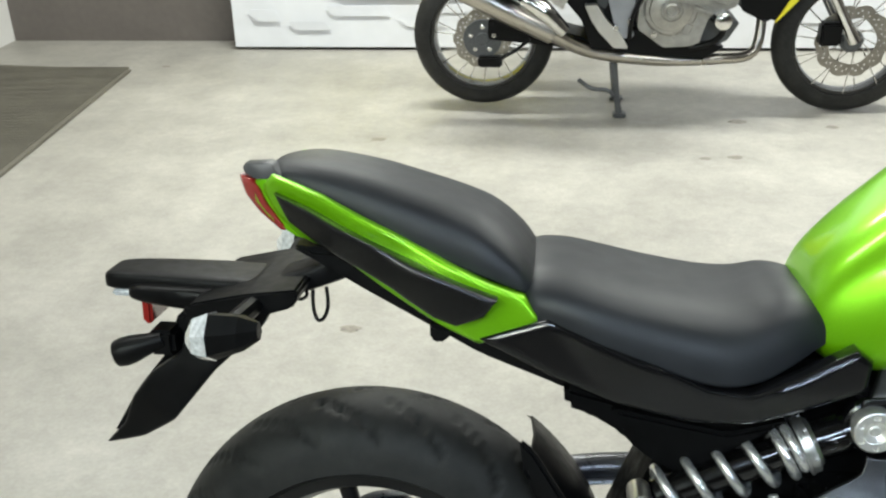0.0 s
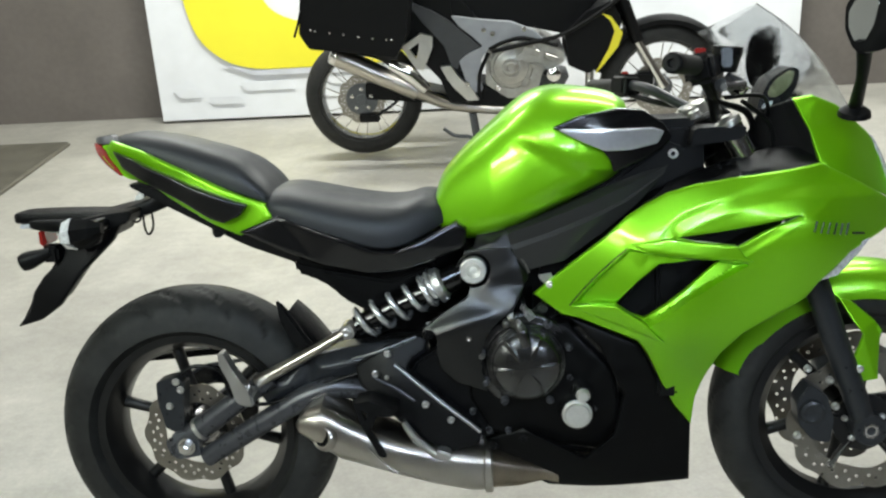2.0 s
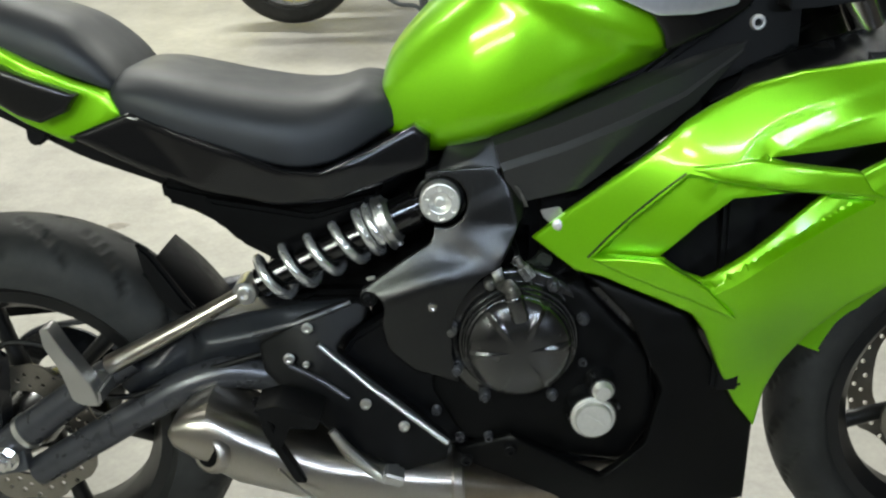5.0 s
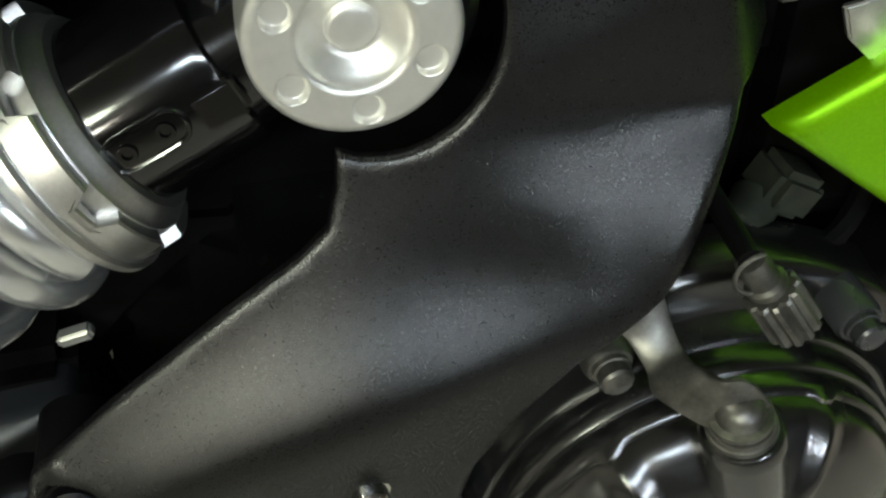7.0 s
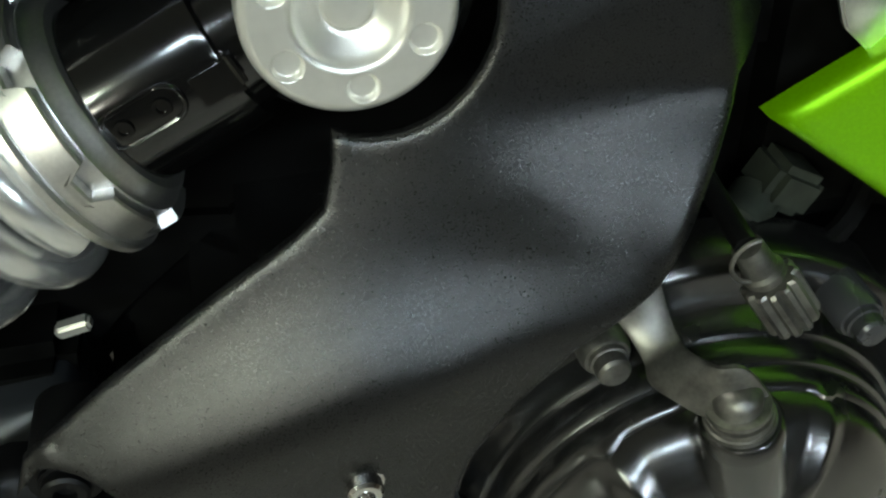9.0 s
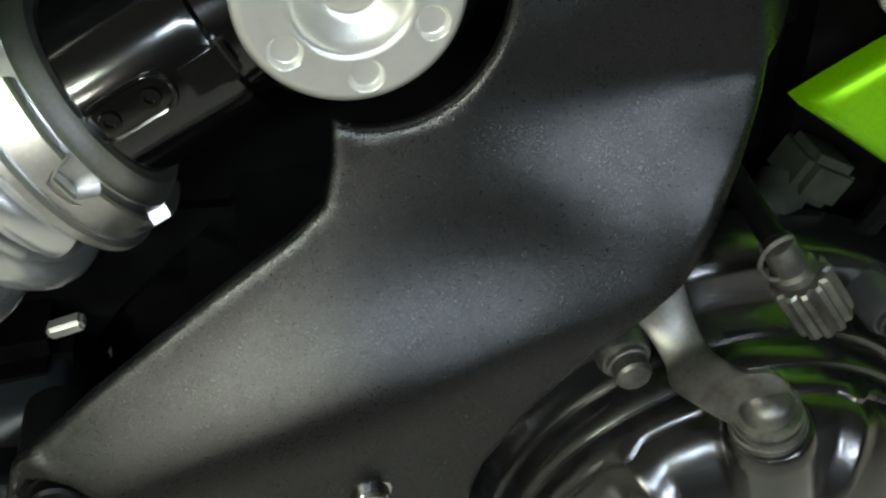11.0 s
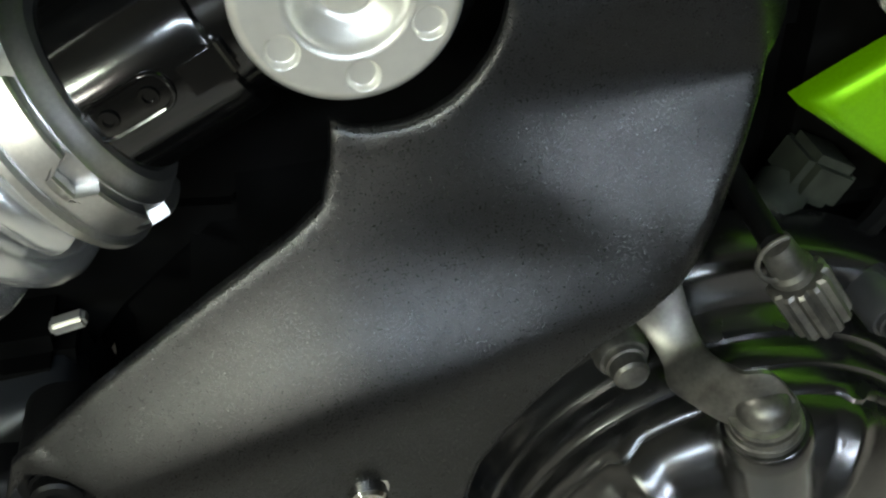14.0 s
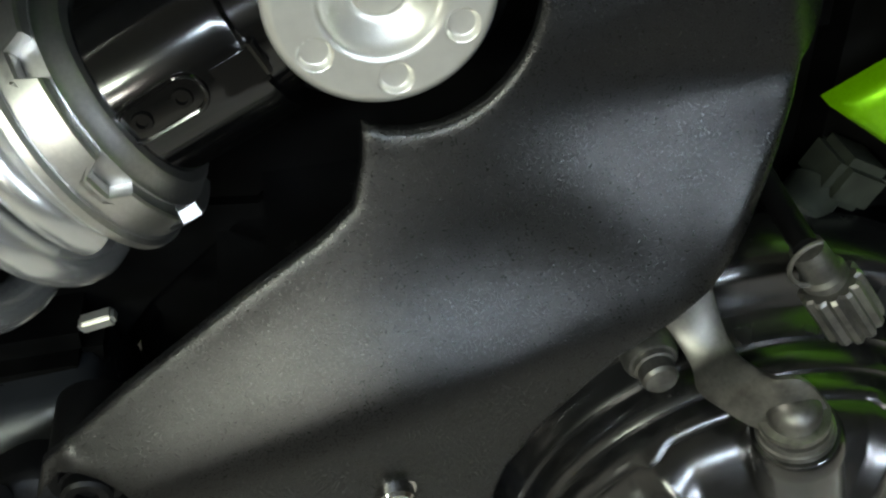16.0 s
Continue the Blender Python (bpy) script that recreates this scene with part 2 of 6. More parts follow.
def skin(outline, ctrl, step=0.008, soft=0.006, thick=0.004, edge=0.004, holes=(), mirror=False, relief=None, creases=()):
    """A shell in the x-z plane whose y comes from facets through ctrl (x, z, y), softened, with rolled edges and a back."""
    from mathutils.geometry import delaunay_2d_cdt
    loops = [dense(outline, step)] + [dense(h, step) for h in holes]
    o = np.array(loops[0])
    gx, gz = np.meshgrid(np.arange(o[:, 0].min(), o[:, 0].max(), step), np.arange(o[:, 1].min(), o[:, 1].max(), step * 0.87))
    gx[1::2] += step / 2
    g = np.stack([gx.ravel(), gz.ravel()], 1)
    keep = inside(g, loops[0])
    for h in loops[1:]:
        keep &= ~inside(g, h)
    g = g[keep]
    g = g[edge_dist(g, loops) > max(edge, step * 0.1) + step * 0.4]
    rings = [g]
    for off in ((edge * 0.12, edge * 0.4, edge) if edge > 0 else (step * 0.5,)):
        for li, lp in enumerate(loops):
            a = np.array(lp)
            d = np.roll(a, -1, 0) - np.roll(a, 1, 0)
            d /= np.maximum(np.hypot(*d.T), 1e-9)[:, None]
            nrm_ = np.stack([-d[:, 1], d[:, 0]], 1)
            area2 = np.sum(a[:, 0] * np.roll(a[:, 1], -1) - np.roll(a[:, 0], -1) * a[:, 1])
            sgn = (1 if area2 > 0 else -1) * (1 if li == 0 else -1)
            q = a + nrm_ * sgn * off
            ok = inside(q, loops[0])
            for h in loops[1:]:
                ok &= ~inside(q, h)
            ok &= edge_dist(q, loops) > off * 0.93
            rings.append(q[ok])
    g = np.concatenate(rings)
    pts, edges = [], []
    for lp in loops:
        s = len(pts)
        pts += lp
        edges += [(s + i, s + (i + 1) % len(lp)) for i in range(len(lp))]
    for line in creases:
        a = []
        for p, q in zip(line, line[1:]):
            k = max(1, int(math.hypot(q[0] - p[0], q[1] - p[1]) / (step * 0.7)))
            a += [(p[0] + (q[0] - p[0]) * j / k, p[1] + (q[1] - p[1]) * j / k) for j in range(k)]
        a = np.array(a + [line[-1]])
        a = [tuple(q) for q in a[inside(a, loops[0]) & (edge_dist(a, loops) > edge * 1.1)]]
        if len(a) > 1:
            g = g[np.min(np.hypot(g[:, None, 0] - np.array(a)[None, :, 0], g[:, None, 1] - np.array(a)[None, :, 1]), 1) > step * 0.45]
            s0 = len(pts)
            pts += a
            edges += [(s0 + i, s0 + i + 1) for i in range(len(a) - 1) if math.hypot(a[i + 1][0] - a[i][0], a[i + 1][1] - a[i][1]) < step]
    pts = pts + [tuple(q) for q in g]
    v, _, f, *_ = delaunay_2d_cdt([Vector(q) for q in pts], edges, [], 0, 1e-6)
    v = np.array([tuple(q) for q in v])
    cen = np.array([v[list(t)].mean(0) for t in f])
    ok = inside(cen, loops[0])
    for h in loops[1:]:
        ok &= ~inside(cen, h)
    f = [t for t, k in zip(f, ok) if k]
    reach = soft(v) if callable(soft) else np.full(len(v), float(soft))
    offs = [(0, 0)] + [(math.cos(a) * r, math.sin(a) * r) for r in (0.35, 0.7, 1) for a in np.arange(0, 6.28, 6.28 / 8)]
    y = spline_heights(v, ctrl) if isinstance(soft, (int, float)) and soft <= 0 else np.mean([facet_heights(v + reach[:, None] * np.array(d), ctrl) for d in offs], 0)
    if relief is not None:
        y = y + relief(v)
    if edge > 0:
        d = np.clip(edge_dist(v, loops), 0, edge)
        y = y + edge - np.sqrt(np.maximum(edge ** 2 - (edge - d) ** 2, 0))
    bm = bmesh.new()
    used = sorted({i for t in f for i in t})
    fr = {i: bm.verts.new((v[i][0], y[i], v[i][1])) for i in used}
    for t in f:
        try:
            bm.faces.new([fr[i] for i in t])
        except ValueError:
            pass
    if thick > 0:
        rim = [e for e in bm.edges if len(e.link_faces) == 1]
        r = bmesh.ops.extrude_edge_only(bm, edges=rim)
        for q in r["geom"]:
            if isinstance(q, bmesh.types.BMVert):
                q.co.y += thick
    if mirror:
        for q in bm.verts:
            q.co.y *= -1
    return bm


def slab(outline, y0, y1, bevel=0.003, seg=2):
    bm = bmesh.new()
    fs = bm.faces.new([bm.verts.new((x, y0, z)) for x, z in outline])
    r = bmesh.ops.extrude_face_region(bm, geom=[fs])
    for q in r["geom"]:
        if isinstance(q, bmesh.types.BMVert):
            q.co.y = y1
    if bevel:
        bmesh.ops.bevel(bm, geom=bm.edges[:], offset=bevel, segments=seg, affect="EDGES", clamp_overlap=True)
    return bm


def loft(rings, caps=True, closed=False):
    bm = bmesh.new()
    rv = [[bm.verts.new(p) for p in r] for r in rings]
    n = len(rings[0])
    for a, b in zip(rv, rv[1:]):
        for i in range(n):
            bm.faces.new((a[i], a[(i + 1) % n], b[(i + 1) % n], b[i]))
    if closed:
        for i in range(n):
            bm.faces.new((rv[-1][i], rv[-1][(i + 1) % n], rv[0][(i + 1) % n], rv[0][i]))
    elif caps:
        for r in (rv[0], rv[-1]):
            try:
                bm.faces.new(r)
            except ValueError:
                pass
    return bm


def frame_of(d):
    d = Vector(d).normalized()
    u = d.cross(Vector((0, 1, 0)))
    if u.length < 0.1:
        u = d.cross(Vector((1, 0, 0)))
    u.normalize()
    return d, u, d.cross(u)


def lathe(origin, axis, profile, n=32, closed=False):
    """profile: (distance along axis, radius)."""
    d, u, w = frame_of(axis)
    o = Vector(origin)
    return loft([[o + d * a + (u * math.cos(t) + w * math.sin(t)) * max(r, 1e-5) for t in np.linspace(0, 2 * math.pi, n, endpoint=False)] for a, r in profile], True, closed)


def smooth_path(pts, k=6):
    p = [Vector(q) for q in pts]
    if len(p) < 3:
        return p
    out = []
    for i in range(len(p) - 1):
        a, b, c, d = p[max(i - 1, 0)], p[i], p[i + 1], p[min(i + 2, len(p) - 1)]
        for j in range(k):
            t = j / k
            out.append(0.5 * ((2 * b) + (c - a) * t + (2 * a - 5 * b + 4 * c - d) * t * t + (3 * b - a - 3 * c + d) * t ** 3))
    return out + [p[-1]]


def tube(pts, r, n=10, smooth=True, k=6, flat=1.0):
    p = smooth_path(pts, k) if smooth else [Vector(q) for q in pts]
    rs = r if isinstance(r, (list, tuple)) else [r, r]
    rings = []
    u0 = None
    for i, q in enumerate(p):
        d = (p[min(i + 1, len(p) - 1)] - p[max(i - 1, 0)]).normalized()
        if u0 is None:
            _, u0, _ = frame_of(d)
        u0 = (u0 - d * u0.dot(d)).normalized()
        w = d.cross(u0)
        rr = np.interp(i / (len(p) - 1), np.linspace(0, 1, len(rs)), rs)
        rings.append([q + (u0 * math.cos(t) * flat + w * math.sin(t)) * rr for t in np.linspace(0, 2 * math.pi, n, endpoint=False)])
    return loft(rings)


def block(x0, x1, y0, y1, z0, z1, bevel=0.004, seg=2, m=None):
    bm = bmesh.new()
    bmesh.ops.create_cube(bm, size=1, matrix=Matrix.Translation(((x0 + x1) / 2, (y0 + y1) / 2, (z0 + z1) / 2)) @ Matrix.Diagonal((x1 - x0, y1 - y0, z1 - z0, 1)))
    if bevel:
        bmesh.ops.bevel(bm, geom=bm.edges[:], offset=bevel, segments=seg, affect="EDGES", clamp_overlap=True)
    if m is not None:
        bm.transform(m)
    return bm


def join(*bms):
    out = bms[0]
    for b in bms[1:]:
        me = bpy.data.meshes.new("tmp")
        b.to_mesh(me)
        b.free()
        out.from_mesh(me)
        bpy.data.meshes.remove(me)
    return out


def body_loft(st, n=26, py=0.8, pz=0.8, under=0.25):
    """Rings across the bike: stations (x, z low, z high, half width)."""
    rings = []
    for x, zb, zt, w in st:
        ring = []
        for a in np.linspace(-math.pi / 2, 1.5 * math.pi, n, endpoint=False):
            ca, sa = math.cos(a), math.sin(a)
            yy = w * math.copysign(abs(ca) ** py, ca)
            h = zt - zb
            zm = zb + h * under
            zz = zm + (math.copysign(abs(sa) ** pz, sa) * ((zt - zm) if sa > 0 else (zm - zb)))
            ring.append(Vector((x, yy, zz)))
        rings.append(ring)
    return loft(rings)


def resample(st, k=4):
    p = [Vector(q).to_4d() if len(q) == 3 else Vector(q) for q in st]
    out = []
    for i in range(len(p) - 1):
        a, b, c, d = p[max(i - 1, 0)], p[i], p[i + 1], p[min(i + 2, len(p) - 1)]
        for j in range(k):
            t = j / k
            out.append(tuple(0.5 * ((2 * b) + (c - a) * t + (2 * a - 5 * b + 4 * c - d) * t * t + (3 * b - a - 3 * c + d) * t ** 3)))
    return out + [tuple(p[-1])]


def bolt(origin, axis, r, h, socket=True):
    pr = [(0, r * 1.15), (h * 0.25, r * 1.15), (h * 0.3, r), (h * 0.85, r), (h, r * 0.85)]
    if socket:
        pr += [(h, r * 0.5), (h * 0.45, r * 0.48), (h * 0.4, 0)]
    else:
        pr += [(h * 1.1, 0)]
    return lathe(origin, axis, pr, 16)


OUT = (0, -1, 0)

# ---- the room ----
def plain(name, x0, x1, y0, y1, z0, z1, material, label="", category=""):
    ob = obj(name, block(x0, x1, y0, y1, z0, z1, 0), material)
    return tagged(ob, label, category, "", "structure")


plain("floor", -3.3, 5.2, -8.2, 4.8, -0.1, 0, CONCRETE, "pale worn concrete floor with oil stains", "floor")
# unseen ceiling, south and east walls added; dark tones hold bounced light down
plain("ceiling", -3.3, 5.2, -8.2, 4.8, 2.9, 3.0, CEIL, "unseen ceiling above the motorcycles, dark grey to limit bounced light", "ceiling")
plain("wall_north", -3.3, 5.2, 4.62, 4.8, 0, 2.9, BROWN, "brown grey painted wall behind the banner", "wall")
plain("wall_south", -3.3, 5.2, -8.2, -8.0, 0, 2.9, BROWN, "unseen garage wall, dark brown grey to limit bounced light", "wall")
plain("wall_west", -3.3, -3.12, -8.0, 4.62, 0, 2.9, WALL, "white painted side wall meeting the brown wall", "wall")
plain("wall_east", 5.0, 5.2, -8.0, 4.62, 0, 2.9, BROWN, "unseen garage wall, dark brown grey to limit bounced light", "wall")
for lx, ly, watts, tint in TUBES:
    fx = thing("ceiling_light", pose(lx, ly, 2.9), "long white fluorescent ceiling light with a metal tray", "ceiling light", "ceiling lights")
    part("tray", block(-0.66, 0.66, -0.14, 0.14, -0.05, 0, 0.006), CEIL, fx)

# ---- the banner ----
banner = thing("banner", pose(0, 4.40, 0), "white printed vinyl banner with a large yellow shape", "banner")
part("sheet", skin([(-1.62, 0.02), (2.55, 0.02), (2.57, 2.2), (-1.60, 2.2)], [(-1.7, -0.1, 0), (0.3, -0.1, -0.01), (2.7, -0.1, 0), (-1.7, 2.4, 0), (0.6, 2.4, -0.015), (2.7, 2.4, 0)], 0.12, 0.05, 0.003, 0), POSTER, banner)

# printed shapes, laid just proud of the sheet
yel = rounded([(-1.36, 0.80), (-1.30, 0.55), (-1.14, 0.40), (-0.95, 0.34), (-0.40, 0.34), (0.30, 0.36), (0.30, 0.62), (-0.60, 0.62), (-0.82, 0.72), (-0.88, 0.95), (-0.80, 1.30), (-0.95, 1.60), (-1.20, 1.55), (-1.36, 1.2)], 0.12, 5)
part("yellow_shape", slab(yel, -0.022, -0.016, 0), YELLOW, banner, "large yellow printed shape")
part("yellow_edge", slab(rounded([(-1.16, 0.385), (-0.95, 0.30), (-0.40, 0.295), (0.25, 0.31), (0.25, 0.34), (-0.40, 0.335), (-0.95, 0.335)], 0.02, 3), -0.0215, -0.0155, 0), SHADEP, banner)
for i, (bx, bz, bw, bh) in enumerate([(-1.48, 0.17, 0.16, 0.07), (-1.25, 0.12, 0.22, 0.05), (-1.02, 0.20, 0.34, 0.06), (-0.60, 0.14, 0.24, 0.05), (-0.45, 0.22, 0.30, 0.05), (0.10, 0.15, 0.36, 0.06), (1.55, 0.16, 0.36, 0.06)]):
    part("print_block", slab(rounded([(bx, bz), (bx + bw, bz), (bx + bw - 0.04, bz + bh), (bx - 0.04, bz + bh)], 0.02, 3), -0.0160, -0.0145, 0), FAINT, banner)

# ---- the mat ----
floor_mat = thing("floor_mat", pose(0, 0, 0), "grey brown ribbed entrance mat on the concrete", "mat")
mm_ = obj("mat_body", slab([(-3.02, 2.30), (-1.96, 2.30), (-2.07, 3.93), (-3.06, 4.03)], 0.0, 0.012, 0.003), MAT_R, floor_mat)
mm_.data.transform(Matrix(((1, 0, 0, 0), (0, 0, 1, 0), (0, 1, 0, 0), (0, 0, 0, 1))))
rib = bmesh.new()
for i in range(74):
    y = 2.33 + i * 0.0222
    xr = -1.985 - (y - 2.30) * 0.0675
    for sx in (-3.0,):
        b = block(sx, xr, y, y + 0.012, 0.010, 0.0155, 0)
        me_ = bpy.data.meshes.new("tmp")
        b.to_mesh(me_)
        b.free()
        rib.from_mesh(me_)
        bpy.data.meshes.remove(me_)
part("rib", rib, MAT_R, floor_mat, "raised ribs of the mat")["kind"] = "stuff"

# oil stains and grit on the floor
for sx, sy, sr in ((-0.51, 2.87, 0.035), (-1.91, 4.03, 0.03), (1.06, 3.16, 0.04), (0.98, 2.71, 0.03), (0.86, 2.69, 0.025), (-0.32, 1.28, 0.03), (1.45, 3.10, 0.03)):
    rr = random.Random(int(sx * 100 + sy * 1000))
    ring = [(sx + sr * (0.7 + 0.6 * rr.random()) * math.cos(a), sy + 0.6 * sr * (0.7 + 0.6 * rr.random()) * math.sin(a)) for a in np.linspace(0, 6.28, 15)[:-1]]
    b = slab(ring, 0.0004, 0.0008, 0)
    b.transform(Matrix(((1, 0, 0, 0), (0, 0, 1, 0), (0, 1, 0, 0), (0, 0, 0, 1))))
    tagged(obj("floor_stain", b, STAIN), "small dark oil stain on the concrete", "stain", "floor stains")


# ================= the green motorcycle =================
LEAN = 9.0
bike = thing("motorcycle", pose(0, 0, 0, -LEAN, 0, 0), "lime green sport motorcycle with black seat, leaning on its stand", "motorcycle")


def wheel(name, cx, cz, R, width, rim_r, nspoke, parent, hub_w, twist):
    o = (cx, 0, cz)
    w = width / 2
    prof = []
    for a in np.linspace(-1, 1, 25):
        ang = a * 1.25
        prof.append((w * math.sin(ang) / math.sin(1.25), rim_r + 0.012 + (R - rim_r - 0.012) * ((math.cos(ang) - math.cos(1.25)) / (1 - math.cos(1.25))) ** 0.52))
    prof = [(-w * 0.72, rim_r - 0.004)] + prof + [(w * 0.72, rim_r - 0.004)]
    rim = lathe(o, (0, 1, 0), [(-w * 0.75, rim_r - 0.018), (-w * 0.78, rim_r + 0.002), (-w * 0.66, rim_r + 0.003), (-w * 0.60, rim_r - 0.012), (-w * 0.25, rim_r - 0.028), (w * 0.25, rim_r - 0.028), (w * 0.60, rim_r - 0.012), (w * 0.66, rim_r + 0.003), (w * 0.78, rim_r + 0.002), (w * 0.75, rim_r - 0.018), (w * 0.3, rim_r - 0.040), (-w * 0.3, rim_r - 0.040)], 72, True)
    rim_ob = part(name, rim, FRAME, parent, "gloss black cast wheel")
    tyre = lathe(o, (0, 1, 0), prof, 384, True)
    for v in tyre.verts:
        d = Vector((v.co.x - cx, 0, v.co.z - cz))
        t = v.co.y / w
        ph = (math.atan2(d.z, d.x) / (2 * math.pi) * 20 + 1.5 * abs(t) + (0.5 if t > 0 else 0)) % 1
        if 0.12 < abs(t) < 0.86 and ph < 0.11 and d.length > rim_r + 0.035:
            v.co -= d.normalized() * 0.008
    part("tyre", tyre, RUBBER, rim_ob, "black rubber tyre with slanted grooves", 60)
    for i in range(nspoke):
        a = twist + i * 2 * math.pi / nspoke
        d = Vector((math.cos(a), 0, math.sin(a)))
        c = Vector(o)
        part("spoke", tube([c + d * 0.035, c + d * (rim_r * 0.5), c + d * (rim_r - 0.03)], [0.022, 0.013, 0.015], 12, flat=0.9), FRAME, rim_ob)
    part("hub", lathe(o, (0, 1, 0), [(-hub_w, 0.0), (-hub_w, 0.03), (-hub_w * 0.6, 0.045), (hub_w * 0.6, 0.045), (hub_w, 0.03), (hub_w, 0)], 28), GLOSS, rim_ob)
    return rim_ob


def petal_disc(name, cx, cz, y, r_out, r_in, petals, parent, t=0.005):
    ring = []
    for i in range(petals * 12):
        a = 2 * math.pi * i / (petals * 12)
        q = math.cos(a * petals)
        rr = r_out * (1 + 0.03 * math.copysign(abs(q) ** 0.6, q))
        ring.append((cx + rr * math.cos(a), cz + rr * math.sin(a)))
    holes = [[(cx + r_in * (1 + 0.03 * math.cos(a * petals / 2)) * math.cos(a), cz + r_in * (1 + 0.03 * math.cos(a * petals / 2)) * math.sin(a)) for a in np.linspace(0, 2 * math.pi, 72, endpoint=False)]]
    for i in range(petals * 6):
        a = 2 * math.pi * (i + 0.5) / (petals * 6)
        rr = r_in + (r_out - r_in) * (0.22, 0.62, 0.40, 0.82, 0.40, 0.62)[i % 6]
        hx, hz = cx + rr * math.cos(a), cz + rr * math.sin(a)
        holes.append([(hx + 0.0040 * math.cos(b), hz + 0.0040 * math.sin(b)) for b in np.linspace(0, 2 * math.pi, 8, endpoint=False)])
    flat = [(cx + dx, cz + dz, y - t / 2) for dx in (-1, 1) for dz in (-1, 1)]
    return part(name, skin(ring, flat, 0.02, 0, t, 0, holes), DISC, parent, "drilled wave-edged steel brake disc")


RW = wheel("rear_wheel", -0.010, 0.3065, 0.3155, 0.164, 0.222, 6, bike, 0.09, 0.77)
FW = wheel("front_wheel", 1.415, 0.300, 0.300, 0.122, 0.222, 6, bike, 0.08, 0.25)
petal_disc("brake_disc", 0.0, 0.312, -0.085, 0.112, 0.070, 10, bike)
petal_disc("brake_disc", 1.415, 0.300, -0.075, 0.150, 0.105, 10, bike)
petal_disc("brake_disc", 1.415, 0.300, 0.075, 0.150, 0.105, 10, bike)

# seats
SEATP = resample([(-0.135, 0.938, 0.948, 0.03), (-0.12, 0.933, 0.958, 0.058), (-0.072, 0.922, 0.963, 0.076), (0.0, 0.892, 0.951, 0.088), (0.053, 0.868, 0.936, 0.096), (0.12, 0.842, 0.914, 0.104), (0.160, 0.828, 0.895, 0.108), (0.197, 0.815, 0.862, 0.106), (0.218, 0.806, 0.830, 0.095)])
part("passenger_seat", body_loft(SEATP, 96, 0.5, 0.75, 0.12), VINYL, bike, "black vinyl passenger seat", 60)
SEATR = resample([(0.195, 0.788, 0.812, 0.09), (0.21, 0.782, 0.836, 0.118), (0.25, 0.772, 0.838, 0.132), (0.298, 0.755, 0.828, 0.142), (0.36, 0.734, 0.814, 0.146), (0.43, 0.712, 0.803, 0.147), (0.48, 0.714, 0.803, 0.138), (0.52, 0.730, 0.813, 0.122), (0.56, 0.752, 0.806, 0.10), (0.60, 0.765, 0.785, 0.075)])
part("rider_seat", body_loft(SEATR, 96, 0.5, 0.7, 0.15), VINYL, bike, "black vinyl rider seat", 60)

# tank
TANK = resample([(0.545, 0.760, 0.800, 0.075), (0.56, 0.735, 0.845, 0.095), (0.60, 0.715, 0.893, 0.115), (0.665, 0.722, 0.950, 0.140), (0.728, 0.745, 1.000, 0.158), (0.782, 0.772, 1.019, 0.162), (0.848, 0.802, 1.015, 0.150), (0.907, 0.830, 1.002, 0.130), (0.935, 0.86, 0.985, 0.11)], 12)
RIDGE = sorted([(0.560, 0.818), (0.595, 0.880), (0.642, 0.928), (0.688, 0.934), (0.733, 0.928), (0.794, 0.901), (0.862, 0.869), (0.907, 0.855)])
FLANGE = sorted([(0.588, 0.738), (0.614, 0.752), (0.725, 0.777), (0.824, 0.803), (0.918, 0.830)])


def tank():
    """The tank with knee recesses pressed into both flanks below a curved ridge."""
    bm = body_loft(TANK, 84, 0.62, 0.85, 0.3)
    for v in bm.verts:
        zr = np.interp(v.co.x, [p[0] for p in RIDGE], [p[1] for p in RIDGE])
        zl = np.interp(v.co.x, [p[0] for p in FLANGE], [p[1] for p in FLANGE])
        a = min(1, max(0, (zr - v.co.z) / 0.022))
        b = min(1, max(0, (v.co.z - zl) / 0.022))
        e = min(1, max(0, (v.co.x - 0.665) / 0.08))
        d = 0.009 * a * a * (3 - 2 * a) * b * b * (3 - 2 * b) * e
        if abs(v.co.y) > 0.04:
            v.co.y -= math.copysign(d, v.co.y)
    return bm


part("fuel_tank", tank(), GREEN, bike, "lime green pearl fuel tank", 60)

# side panels
TAIL = [(-0.112, 0.953), (-0.047, 0.931), (0.069, 0.874), (0.162, 0.830), (0.203, 0.815), (0.224, 0.788), (0.148, 0.750), (0.095, 0.774), (0.025, 0.815), (-0.032, 0.854), (-0.082, 0.872), (-0.113, 0.898), (-0.129, 0.935)]
tailc = [(-0.144, 0.939, -0.070), (-0.121, 0.951, -0.084), (-0.096, 0.868, -0.070), (0.011, 0.891, -0.110), (0.107, 0.841, -0.122), (0.230, 0.791, -0.128), (0.207, 0.817, -0.120), (0.152, 0.753, -0.118), (0.023, 0.814, -0.098), (0.070, 0.874, -0.110)]
part("tail_cowl", skin(TAIL, tailc, 0.008, 0, 0.01, 0.006), GREEN, bike, "lime green tail cowl")
part("tail_cowl", skin([(x, z) for x, z in TAIL], tailc, 0.012, 0.008, 0.01, 0.006, mirror=True), GREEN, bike)
